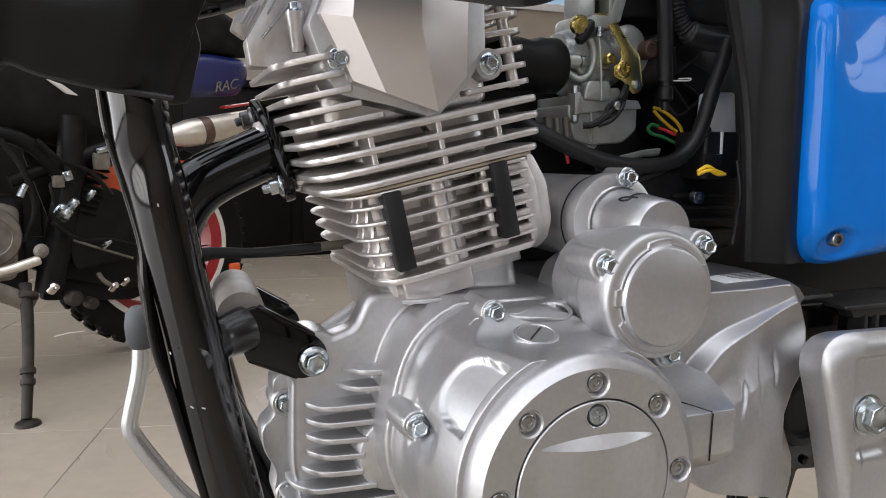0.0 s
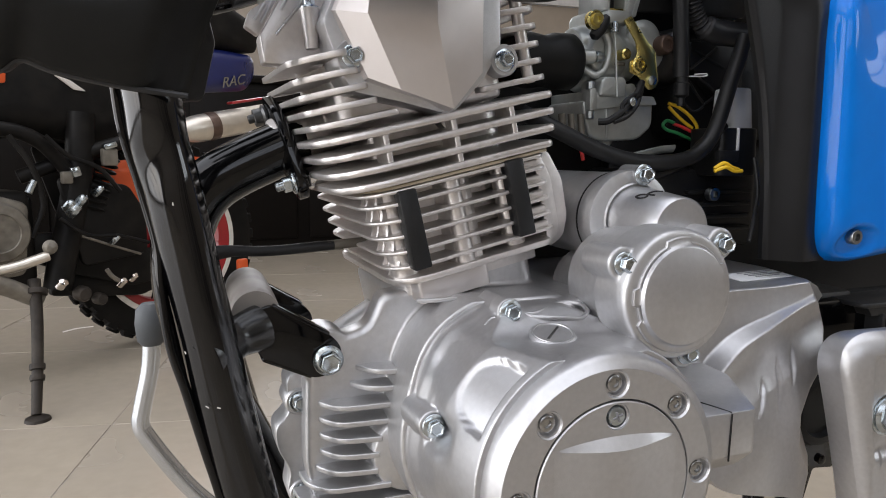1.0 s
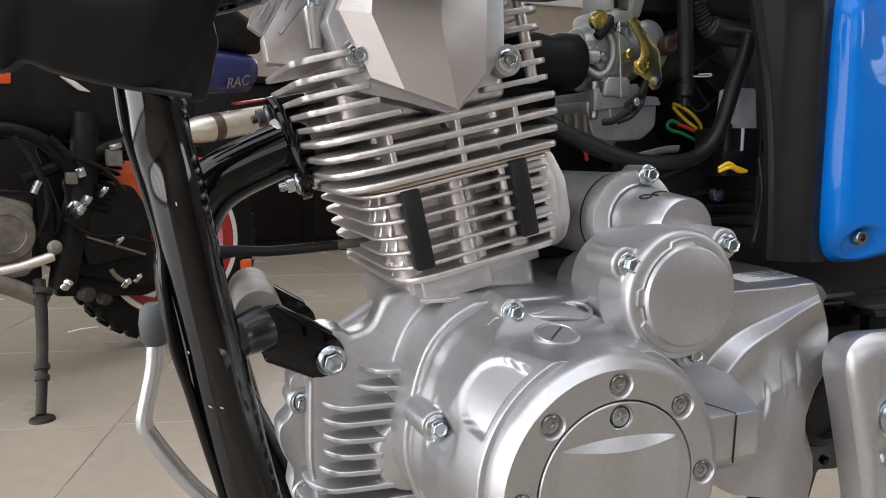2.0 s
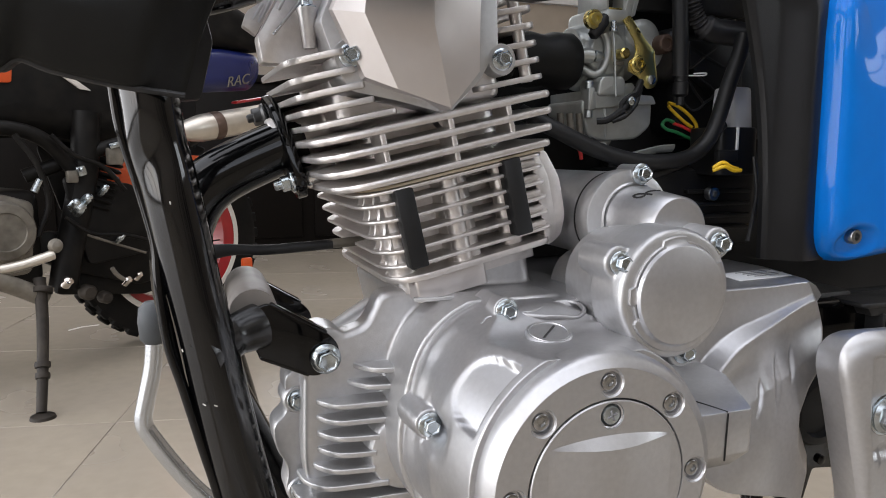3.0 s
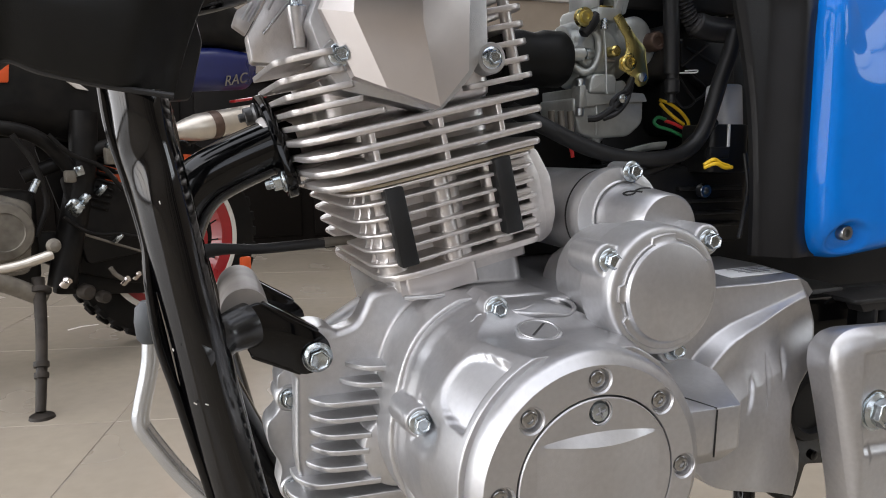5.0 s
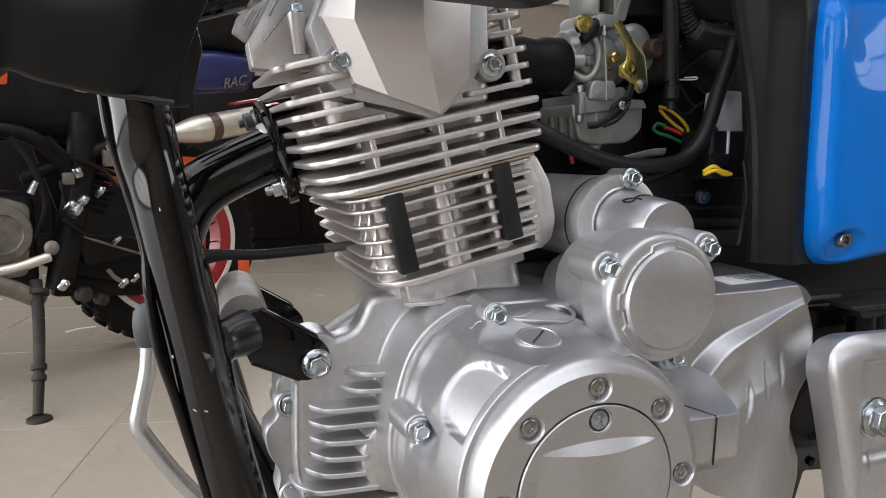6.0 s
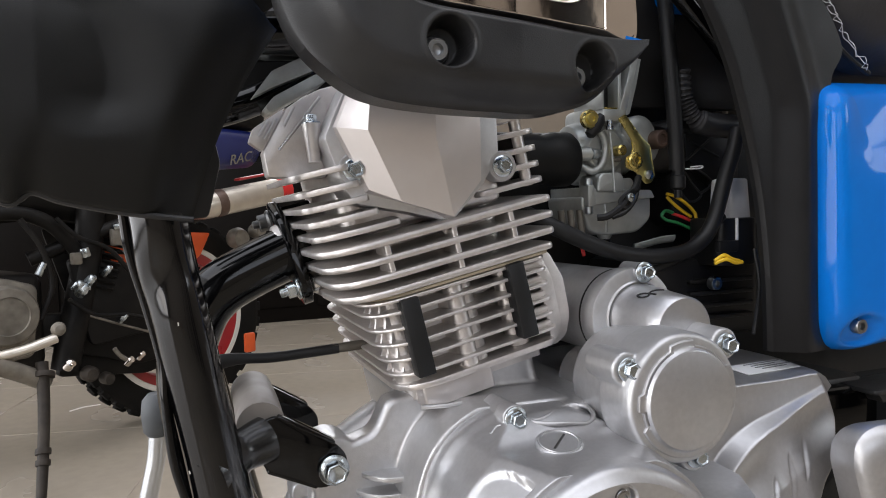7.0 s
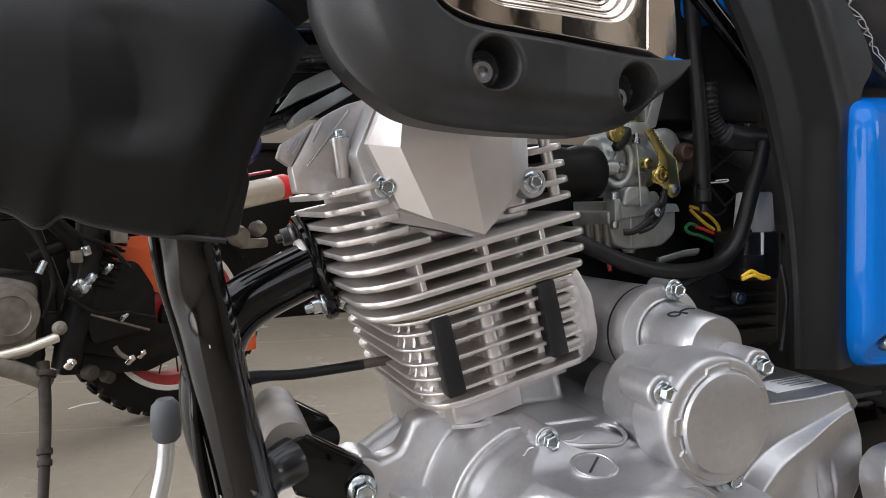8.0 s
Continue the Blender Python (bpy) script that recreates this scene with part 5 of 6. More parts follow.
# ---- dark clutter behind: air box, battery tray, inner guard ----
air_box = part("air_box", block(0.402, 0.58, 0.512, 0.66, 0.575, 0.67, 0.012, 3), DARK, bike, "black air filter box with moulded ribs")
part("lid", side(rounded([(0.4040, 0.6540), (0.4600, 0.6550), (0.4600, 0.6000), (0.4362, 0.6120), (0.4178, 0.6250), (0.4045, 0.6330)], 0.003), 0.515, 0.498, 0.002), SKIRT, air_box)
for pts in ([(0.4036, 0.6309), (0.4301, 0.6495)], [(0.4078, 0.6467), (0.4385, 0.6339)], [(0.4137, 0.6243), (0.4319, 0.6127), (0.4197, 0.6034)]):
    part("rib", sweep([(x, 0.4975, z) for x, z in pts], 0.0012, 8, 2), HOSE, air_box)
part("inner_guard", block(0.36, 1.05, 0.545, 0.56, 0.30, 0.66, 0.004), DARK, bike, "black inner mudguard")
part("pivot_casting", block(0.398, 0.530, 0.432, 0.500, 0.332, 0.450, 0.006), DARK, bike, "black swingarm pivot casting")
part("inner_panel", block(0.360, 0.560, 0.562, 0.572, 0.620, 0.800, 0.004), DARK, bike, "black panel behind the carburettor")
part("battery_tray", block(0.255, 0.42, 0.56, 0.60, 0.47, 0.66, 0.005), DARK, bike, "black battery tray")
for k in range(4):
    part("tray_rib", block(0.385, 0.45, 0.470, 0.478, 0.500 + 0.010 * k, 0.5035 + 0.010 * k, 0.001), DARK, bike)
part("under_tray", block(0.345, 0.46, 0.475, 0.56, 0.485, 0.550, 0.006), DARK, bike, "black ribbed under tray")
again("bolt", SOCKET_DARK, at(0.4030, 0.4660, 0.5305), bike)
upright = part("frame_upright", sweep([(0.3610, 0.478, 0.82), (0.3670, 0.474, 0.74), (0.3704, 0.470, 0.665), (0.3726, 0.470, 0.6215)], 0.0060, 18, 4), RUBBER, bike, "black rubber sleeved tube behind the carburettor")
part("ferrule", lathe([(0.0048, 0.0), (0.0048, 0.004), (0.0058, 0.005), (0.0058, 0.014), (0.0030, 0.016), (0.0030, 0.022)], 18, Matrix.Translation((0.3735, 0.470, 0.6215)) @ Matrix.Rotation(radians(180), 4, "X")), RUBBER, upright)
part("seat_tube", sweep([(0.475, 0.545, 0.72), (0.465, 0.545, 0.60), (0.45, 0.53, 0.44)], 0.016, 20, 4), BLACK, bike, "black frame seat tube")

# ---- carburettor ----
carb = part("carburettor", join(
    lathe([(0.019, -0.024), (0.0205, -0.018), (0.0215, 0.022), (0.021, 0.028)], 40, Matrix.Translation((0.318, 0.506, 0.640)) @ Matrix.Rotation(radians(90), 4, "Y")),
    block(0.304, 0.336, 0.488, 0.528, 0.612, 0.672, 0.006, 3),
    lathe([(0.019, -0.02), (0.019, 0.000), (0.016, 0.004)], 32, at(0.316, 0.487, 0.638)),
    lathe([(0.017, -0.02), (0.017, 0.004)], 32, at(0.352, 0.490, 0.643)),
), CARB, bike, "grey alloy carburettor with a float bowl", remesh=0.0014, smooth=2)
bowl = part("float_bowl", side(rounded([(0.2896, 0.6020), (0.2896, 0.5954), (0.2953, 0.5755), (0.3093, 0.5717), (0.3402, 0.5734), (0.3528, 0.5837), (0.3528, 0.6034)], 0.005, 5), 0.530, 0.477, 0.004, 3), CARB, carb, "rounded float bowl", angle=50)
part("bowl_rib", sweep([(0.3100, 0.4772, 0.5990), (0.3108, 0.4768, 0.5860), (0.3112, 0.4775, 0.5745)], 0.0014, 10, 4), CARB, bowl)
part("drain_boss", lathe([(0.006, -0.014), (0.006, 0.0), (0.004, 0.003)], 18, Matrix.Translation((0.3180, 0.490, 0.5715)) @ Matrix.Rotation(radians(180), 4, "X")), CARB, bowl)
part("bowl_flange", side(rounded([(0.2935, 0.6096), (0.3000, 0.6078), (0.3506, 0.6062), (0.3540, 0.6000), (0.3240, 0.5988), (0.2942, 0.5945)], 0.0015), 0.532, 0.4735, 0.0012), CARB, carb, "float bowl flange")
part("flange_lug", side(rounded([(0.2915, 0.5940), (0.2915, 0.6105), (0.2970, 0.6110), (0.2985, 0.5950)], 0.0015), 0.482, 0.4705, 0.0010), CARB, carb)
for x, z in ((0.2948, 0.6130), (0.2948, 0.5915)):
    part("bowl_screw", lathe([(0.0032, -0.004), (0.0032, 0.0022), (0.0024, 0.0030), (0.0004, 0.0024)], 16, Matrix.Translation((x, 0.4755, z)) @ Matrix.Rotation(radians(180 if z < 0.6 else 0), 4, "X")), ZINC, carb)
part("float_dome", side(rounded([(0.2998, 0.6050), (0.3020, 0.6170), (0.3055, 0.6198), (0.3215, 0.6198), (0.3240, 0.6172), (0.3248, 0.6050)], 0.003, 4), 0.500, 0.4715, 0.0035, 3), CARB, carb, "square domed casting over the float bowl", angle=50)
part("side_boss", side(rounded([(0.3248, 0.6060), (0.3265, 0.6150), (0.3360, 0.6165), (0.3420, 0.6060)], 0.003, 4), 0.505, 0.4790, 0.0025, 3), CARB, carb)
part("cap", join(block(0.3068, 0.3092, 0.474, 0.515, 0.6680, 0.7100, 0.0008), block(0.3215, 0.3247, 0.474, 0.515, 0.6680, 0.7100, 0.0008),
                 block(0.3060, 0.3255, 0.472, 0.515, 0.6582, 0.6682, 0.0020), block(0.3085, 0.3220, 0.490, 0.515, 0.6600, 0.7100, 0.001)), CARB, carb, "slotted slide housing")
part("cap_slot", block(0.3094, 0.3213, 0.4875, 0.4897, 0.6690, 0.7090, 0.0005), DARK, carb)
part("slot_edge", block(0.3096, 0.3211, 0.4745, 0.4875, 0.6683, 0.6696, 0.0004), GOLD, carb)
lever = part("choke_lever", prism(rounded([(0.3187, 0.6605), (0.3250, 0.6643), (0.3396, 0.6472), (0.3476, 0.6404), (0.3467, 0.6340), (0.3513, 0.6159), (0.3485, 0.6118), (0.3430, 0.6106), (0.3339, 0.6200), (0.3251, 0.6234), (0.3249, 0.6306), (0.3302, 0.6343), (0.3316, 0.6389), (0.3298, 0.6459)], 0.0016), -0.4715, -0.4698, OUT, 0.0005), GOLD, carb, "yellow zinc choke lever")
part("lever_lip", prism([(0.3473, 0.6395), (0.3480, 0.6395), (0.3519, 0.6168), (0.3511, 0.6168)], -0.4790, -0.4700, OUT, 0.0002, 1), GOLD, lever)
part("lever_screw", lathe([(0.0066, 0), (0.0066, 0.0014), (0.0058, 0.0020), (0.0050, 0.0022), (0.0046, 0.0040), (0.0030, 0.0042), (0.0024, 0.0026), (0.0002, 0.0026)], 24, at(0.3330, 0.4698, 0.6287)), GOLD, lever)
part("lever_pin", lathe([(0.0036, 0), (0.0036, 0.002), (0.0001, 0.003)], 16, at(0.3450, 0.4698, 0.6178)), ZINC, lever)
part("idle_screw", lathe([(0.0072, -0.003), (0.0072, 0.001), (0.0062, 0.0022), (0.0046, 0.0022), (0.0042, 0.0042), (0.0024, 0.0042), (0.0022, 0.002)], 24, at(0.2963, 0.4740, 0.6602)), GOLD, carb, "brass idle screw")
part("idle_arm", lathe([(0.0010, -0.0110), (0.0040, -0.0090), (0.0052, -0.0020), (0.0050, 0.0050), (0.0030, 0.0090), (0.0005, 0.0100)], 16, aim((0.3025, 0.4760, 0.6560), (0.55, -0.1, 0.8))), RUBBER, carb)
part("fuel_screw", lathe([(0.0075, -0.02), (0.0075, 0.0), (0.0060, 0.002), (0.0040, 0.002), (0.0035, 0.000)], 24, at(0.3631, 0.476, 0.6463)), COPPER, carb)
part("fuel_boss", lathe([(0.0160, -0.02), (0.0160, 0.0), (0.0130, 0.003), (0.0080, 0.004)], 32, at(0.3500, 0.488, 0.6500)), CARB, carb)
part("vent_stub", lathe([(0.0054, -0.004), (0.0054, 0.0072), (0.0046, 0.0076), (0.0024, 0.0090), (0.0024, 0.0100)], 20, aim((0.2915, 0.4800, 0.6344), (1.0, -0.12, 0.02))), CARB, carb)
part("stub_tip", lathe([(0.0040, 0.0095), (0.0040, 0.0125), (0.0022, 0.0165), (0.0004, 0.0170)], 16, aim((0.2915, 0.4800, 0.6344), (1.0, -0.12, 0.02))), ZINC, carb)
part("pilot_screw", lathe([(0.0042, -0.012), (0.0042, 0.001), (0.003, 0.002)], 14, at(0.3247, 0.4750, 0.6372)), GOLD, carb)
part("pilot_arm", block(0.3170, 0.3260, 0.4765, 0.4790, 0.6285, 0.6315, 0.0010), DIRTY, carb)
part("body_rim", sweep([(0.2940, 0.486, 0.6270), (0.3020, 0.482, 0.6215), (0.3090, 0.481, 0.6250), (0.3128, 0.480, 0.6350), (0.3130, 0.480, 0.6450), (0.3095, 0.480, 0.6520)], 0.0030, 14), CARB, carb)
part("throttle_cable", sweep([(0.3122, 0.473, 0.655), (0.3135, 0.472, 0.640), (0.3150, 0.4705, 0.6050)], 0.0009, 8, 4), CARB, carb)
part("cable_adjuster", lathe([(0.0030, -0.003), (0.0030, 0.000), (0.0022, 0.0005), (0.0022, 0.004), (0.0018, 0.0045)], 16, Matrix.Translation((0.3118, 0.4715, 0.6550))), ZINC, carb)
part("air_jet", lathe([(0.0034, -0.004), (0.0034, 0.002), (0.0022, 0.003), (0.0020, 0.0)], 14, at(0.3060, 0.482, 0.6150)), GOLD, carb, "small brass jet")
for pts, r in (([(0.3350, 0.468, 0.6160), (0.3260, 0.461, 0.6070), (0.3140, 0.459, 0.5950), (0.3030, 0.462, 0.5870), (0.2960, 0.466, 0.5860)], 0.0026),
               ([(0.3330, 0.468, 0.6150), (0.3270, 0.461, 0.6010), (0.3160, 0.458, 0.5905), (0.3060, 0.461, 0.5860)], 0.0020),
               ([(0.3370, 0.470, 0.6130), (0.3300, 0.463, 0.6060), (0.3200, 0.458, 0.6050), (0.3120, 0.459, 0.5980), (0.3160, 0.458, 0.5925), (0.3260, 0.460, 0.5990)], 0.0018)):
    part("bowl_hose", sweep(pts, r, 8), RUBBER, carb)
part("hose_clip", lathe([(0.0032, -0.002), (0.0032, 0.002), (0.0020, 0.0025)], 14, at(0.3185, 0.4565, 0.6005)), ZINC, carb)
part("cable_bracket", side(rounded([(0.3205, 0.6625), (0.3270, 0.6640), (0.3340, 0.6860), (0.3395, 0.7080), (0.3340, 0.7080), (0.3285, 0.6880), (0.3235, 0.6720)], 0.001), 0.485, 0.473, 0.001), CARB, carb, "bent steel cable bracket")
part("cable_bracket", side(rounded([(0.3300, 0.6640), (0.3340, 0.6655), (0.3405, 0.6880), (0.3450, 0.7080), (0.3420, 0.7080), (0.3365, 0.6880)], 0.001), 0.495, 0.477, 0.001), CARB, carb, "bent steel cable bracket")
for k in range(3):
    part("jet_pipe", sweep([(0.272 + 0.008 * k, 0.478, 0.592), (0.273 + 0.008 * k, 0.476, 0.572)], 0.0025, 10, 2), DIRTY, bike, "small dull pipe stub")
part("intake_boot", lathe([(0.0190, -0.03), (0.0205, -0.012), (0.0185, 0.0), (0.0208, 0.008), (0.0208, 0.022), (0.0180, 0.026)], 36, Matrix.Translation((0.262, 0.490, 0.6310)) @ Matrix.Rotation(radians(90), 4, "Y")), FAIR, bike, "black rubber intake boot")
part("air_duct", sweep([(0.345, 0.508, 0.640), (0.370, 0.512, 0.640), (0.410, 0.535, 0.640)], 0.022, 28, 4), DARK, bike, "black air duct")
part("corrugated_hose", sweep([(0.3795, 0.472, 0.700), (0.3812, 0.472, 0.6813), (0.3850, 0.472, 0.6706), (0.3925, 0.472, 0.6618), (0.4049, 0.472, 0.6577), (0.4218, 0.473, 0.6570), (0.45, 0.475, 0.6560)], lambda s: (0.0062 + 0.0009 * math.sin(s * 150)) * (1 - smoothstep(0.48, 0.56, s)) + 0.0098 * smoothstep(0.48, 0.56, s), 20, 22), HOSE, bike, "ribbed black breather hose in a smooth sleeve")
part("loop_hose", sweep([(0.235, 0.47, 0.592), (0.254, 0.455, 0.580), (0.284, 0.450, 0.566), (0.313, 0.449, 0.5580), (0.343, 0.449, 0.5560), (0.371, 0.450, 0.5610), (0.389, 0.450, 0.578), (0.4025, 0.450, 0.615), (0.4100, 0.450, 0.634), (0.4150, 0.450, 0.652)], 0.0059, 20, 8), RUBBER, bike, "thick black hose looping below the carburettor")
part("thin_hose", sweep([(0.34, 0.46, 0.545), (0.365, 0.455, 0.556), (0.385, 0.452, 0.573), (0.40, 0.452, 0.585)], 0.0045, 12, 6), RUBBER, bike)
part("condenser", prism(rounded([(0.411, 0.455), (0.437, 0.455), (0.438, 0.485), (0.412, 0.485)], 0.010, 6), 0.5790, 0.614, None, 0.002, 2, 0.84), STEELBLUE, bike, "grey metal can beside the side panel")
part("clamp_block", prism(rounded([(0.396, 0.450), (0.436, 0.450), (0.440, 0.49), (0.398, 0.49)], 0.008, 5), 0.545, 0.5825, None, 0.002), DARK, bike, "black connector block")
part("foil_strip", sweep([(0.3470, 0.492, 0.5605), (0.3580, 0.490, 0.5630), (0.3700, 0.489, 0.5655), (0.3830, 0.488, 0.5665)], 0.0042, 10, 4, 0.45), CARB, bike, "dull grey metal strip behind the hose")
part("connector", block(0.393, 0.412, 0.4460, 0.452, 0.5560, 0.5650, 0.0015), RUBBER, bike)
part("strap", block(0.4120, 0.4140, 0.4485, 0.4505, 0.565, 0.5825, 0.0005), PAPER, bike)
for k, (mat, pts) in enumerate((
        (YELLOW, [(0.3855, 0.500, 0.6035), (0.3930, 0.498, 0.6010), (0.4030, 0.496, 0.5945), (0.4103, 0.495, 0.5870), (0.4120, 0.495, 0.5820)]),
        (YELLOW, [(0.3860, 0.500, 0.6010), (0.3900, 0.498, 0.5960), (0.3980, 0.496, 0.5890), (0.4068, 0.495, 0.5835)]),
        (RED, [(0.3883, 0.496, 0.5866), (0.3960, 0.494, 0.5840), (0.4060, 0.492, 0.5795)]),
        (GREEN, [(0.3890, 0.496, 0.5875), (0.3809, 0.495, 0.5892), (0.3762, 0.494, 0.5853), (0.3810, 0.494, 0.5815), (0.3910, 0.493, 0.5790), (0.4060, 0.491, 0.5725)]),
        (YELLOW, [(0.371, 0.427, 0.552), (0.378, 0.425, 0.556), (0.385, 0.425, 0.553), (0.393, 0.426, 0.551)]),
        (YELLOW, [(0.371, 0.427, 0.550), (0.379, 0.424, 0.553), (0.388, 0.425, 0.550), (0.396, 0.426, 0.550)]),
        (RED, [(0.2805, 0.468, 0.569), (0.2825, 0.466, 0.564), (0.2840, 0.466, 0.558)]))):
    part("wire", sweep(pts, 0.0014, 10, 6), mat, bike)
part("clip_wire", sweep([(0.3790, 0.468, 0.6220), (0.3930, 0.467, 0.6225), (0.3945, 0.467, 0.6243), (0.3830, 0.467, 0.6235)], 0.0006, 6, 3), PAPER, bike)
part("thin_wire", sweep([(0.384, 0.475, 0.620), (0.392, 0.475, 0.610), (0.400, 0.475, 0.601), (0.39, 0.475, 0.596), (0.380, 0.475, 0.604)], 0.0010, 6), RUBBER, bike)
part("drain_tube", sweep([(0.402, 0.42, 0.560), (0.402, 0.415, 0.535), (0.394, 0.41, 0.515), (0.386, 0.405, 0.500)], 0.0014, 8), RUBBER, bike)

# ---- the second motorcycle, standing behind; built along its own axis, then turned into place ----
other = thing("motorcycle", 0, 0, 0, "dusty black off-road motorcycle with red rims and a high muffler", "motorcycle")


STANDM = shader("dusty_brown_steel", (0.022, 0.018, 0.0145), 0.55, 0.2, spec=0.25, vary=0.3, stain=(0.075, 0.062, 0.05), stain_scale=25, stain_amount=0.6)


def wheel(centre, r, root):
    m = at(*centre)
    tyre = part("tyre", lathe([(r - 0.078, -0.048), (r - 0.03, -0.055), (r - 0.012, -0.045), (r - 0.008, 0.0), (r - 0.012, 0.045), (r - 0.03, 0.055), (r - 0.078, 0.048)], 72, m, cap=False), TYRE, root, "knobbly black tyre")
    knob = soften(box(0.020, 0.030, 0.016), 0.002, 1)
    kme = bpy.data.meshes.new("knob")
    knob.to_mesh(kme)
    knob.free()
    finish(kme, TYRE)
    for k in range(36):
        a = 2 * math.pi * k / 36
        for h, da in ((-0.036, 0.0), (0.0, 0.09), (0.036, 0.0)):
            again("tread_knob", kme, m @ Matrix.Rotation(a + da, 4, "Z") @ Matrix.Translation((r - 0.006 - 0.10 * abs(h), 0, h)) @ Matrix.Rotation(radians(90), 4, "Y"), tyre)
    part("rim", lathe([(r - 0.125, -0.02), (r - 0.120, 0.030), (r - 0.092, 0.046), (r - 0.074, 0.047), (r - 0.074, -0.047), (r - 0.092, -0.046), (r - 0.125, -0.02)], 72, m, cap=False), RIMRED, root, "red painted rim")
    part("rim_stripe", lathe([(r - 0.094, 0.0475), (r - 0.092, 0.050), (r - 0.080, 0.050), (r - 0.078, 0.0475)], 72, m, cap=False), WHITE, root, "white rim stripe")
    part("hub", lathe([(0.055, -0.05), (0.060, 0.0), (0.055, 0.05), (0.02, 0.055)], 32, m), DUSTY, root)
    for k in range(18):
        a = 2 * math.pi * k / 18
        part("spoke", sweep([m @ V(0.05 * math.cos(a), 0.05 * math.sin(a), 0.03), m @ V((r - 0.12) * math.cos(a + 0.25), (r - 0.12) * math.sin(a + 0.25), 0.01)], 0.0025, 6, 1), DUSTY, root)
    part("sprocket", lathe([(0.105, 0.058), (0.105, 0.062), (0.05, 0.062)], 40, m), RIMRED, root)


wheel(Vector((0, 0, 0.297)), 0.297, other)
part("swingarm", side(rounded([(-0.42, 0.30), (-0.42, 0.365), (-0.30, 0.352), (-0.08, 0.290), (0.03, 0.275), (0.01, 0.215), (-0.15, 0.195), (-0.33, 0.255)], 0.012), -0.05, -0.11, 0.006), DUSTY, other, "dusty black swingarm and chain guard")
part("chain_case", side(rounded([(-0.36, 0.195), (-0.34, 0.27), (-0.10, 0.235), (0.02, 0.255), (0.03, 0.20), (-0.12, 0.160)], 0.015), -0.06, -0.085, 0.004), DUSTY, other, "black chain case")
part("engine", join(block(-0.80, -0.40, -0.14, 0.14, 0.23, 0.47, 0.03, 3)), DUSTY, other, "black engine block")
part("engine_cover", lathe([(0.070, -0.05), (0.070, 0.0), (0.064, 0.010), (0.045, 0.013), (0.043, 0.010), (0.001, 0.010)], 44, at(-0.505, -0.19, 0.378)), DIRTY, other, "dusty pale round engine cover")
part("engine_side", side(rounded([(-0.75, 0.26), (-0.44, 0.27), (-0.425, 0.44), (-0.50, 0.465), (-0.75, 0.46)], 0.02), -0.1, -0.165, 0.008), DIRTY, other, "dusty pale engine side case")
part("frame_upright", sweep([(-0.275, -0.13, 0.66), (-0.288, -0.13, 0.52), (-0.315, -0.13, 0.40), (-0.345, -0.13, 0.29), (-0.36, -0.13, 0.22)], 0.034, 16), DUSTY, other, "black frame upright")
part("frame_tube", sweep([(-0.60, -0.14, 0.60), (-0.47, -0.14, 0.615), (-0.38, -0.14, 0.585), (-0.31, -0.14, 0.50)], 0.018, 14), DUSTY, other, "black frame tube")
part("mudguard", shell(rounded([(-0.33, 0.58), (-0.22, 0.60), (-0.06, 0.56), (0.10, 0.60), (0.20, 0.62), (0.12, 0.56), (-0.02, 0.50), (-0.16, 0.40), (-0.27, 0.38)], 0.02), 0.05, 0.05, 3.0, 10, 0.05), DUSTY, other, "black inner mudguard")
part("bright_fitting", sweep([(-0.431, -0.18, 0.466), (-0.416, -0.18, 0.494)], 0.0085, 12, 2), ZINC, other)
for x, z, r in ((-0.259, 0.471, 0.010), (-0.322, 0.427, 0.015), (-0.303, 0.449, 0.012), (-0.333, 0.438, 0.011), (-0.223, 0.345, 0.009)):
    part("bright_fitting", lathe([(r, -0.03), (r, -0.004), (r * 0.8, 0.002), (r * 0.45, 0.004)], 8, aim((x, -0.18, z), (0.2, -0.8, 0.6))), ZINC, other)
for x, z, w, h in ((-0.319, 0.513, 0.022, 0.026), (-0.230, 0.577, 0.036, 0.016)):
    part("bright_fitting", box(w, 0.02, h, Matrix.Translation((x, -0.178, z)) @ Matrix.Rotation(radians(-15), 4, "Y"), 0.005), ZINC, other)
for x, z, w, h in ((-0.338, 0.499, 0.026, 0.030), (-0.229, 0.548, 0.040, 0.044)):
    part("linkage_block", box(w, 0.02, h, Matrix.Translation((x, -0.172, z)), 0.005), DIRTY, other, "dusty alloy linkage block")
part("brake_rod", sweep([(-0.258, -0.18, 0.262), (-0.246, -0.18, 0.243), (-0.228, -0.18, 0.228)], 0.006, 10, 3), DIRTY, other)
for x, z, r in ((-0.216, 0.226, 0.010), (-0.184, 0.235, 0.008), (-0.367, 0.244, 0.012)):
    part("bright_bolt", lathe([(r, -0.02), (r, 0.003), (r * 0.55, 0.007)], 14, aim((x, -0.18, z), (0.1, -0.8, 0.6))), CHROME, other)
# Thin highlight along the swingarm, made as a paler strip.
part("arm_highlight", sweep([(-0.316, -0.15, 0.356), (-0.235, -0.15, 0.322), (-0.148, -0.15, 0.287)], 0.0035, 8, 4), DIRTY, other, "pale strip drawn as the thin highlight on the swingarm")
part("chain_roller", lathe([(0.014, -0.02), (0.020, -0.012), (0.020, 0.012), (0.014, 0.02)], 20, at(-0.315, -0.16, 0.205)), STANDM, other, "dusty chain roller")
part("chain_roller", lathe([(0.012, -0.02), (0.016, -0.012), (0.016, 0.012), (0.012, 0.02)], 20, at(-0.272, -0.16, 0.185)), STANDM, other, "dusty chain roller")
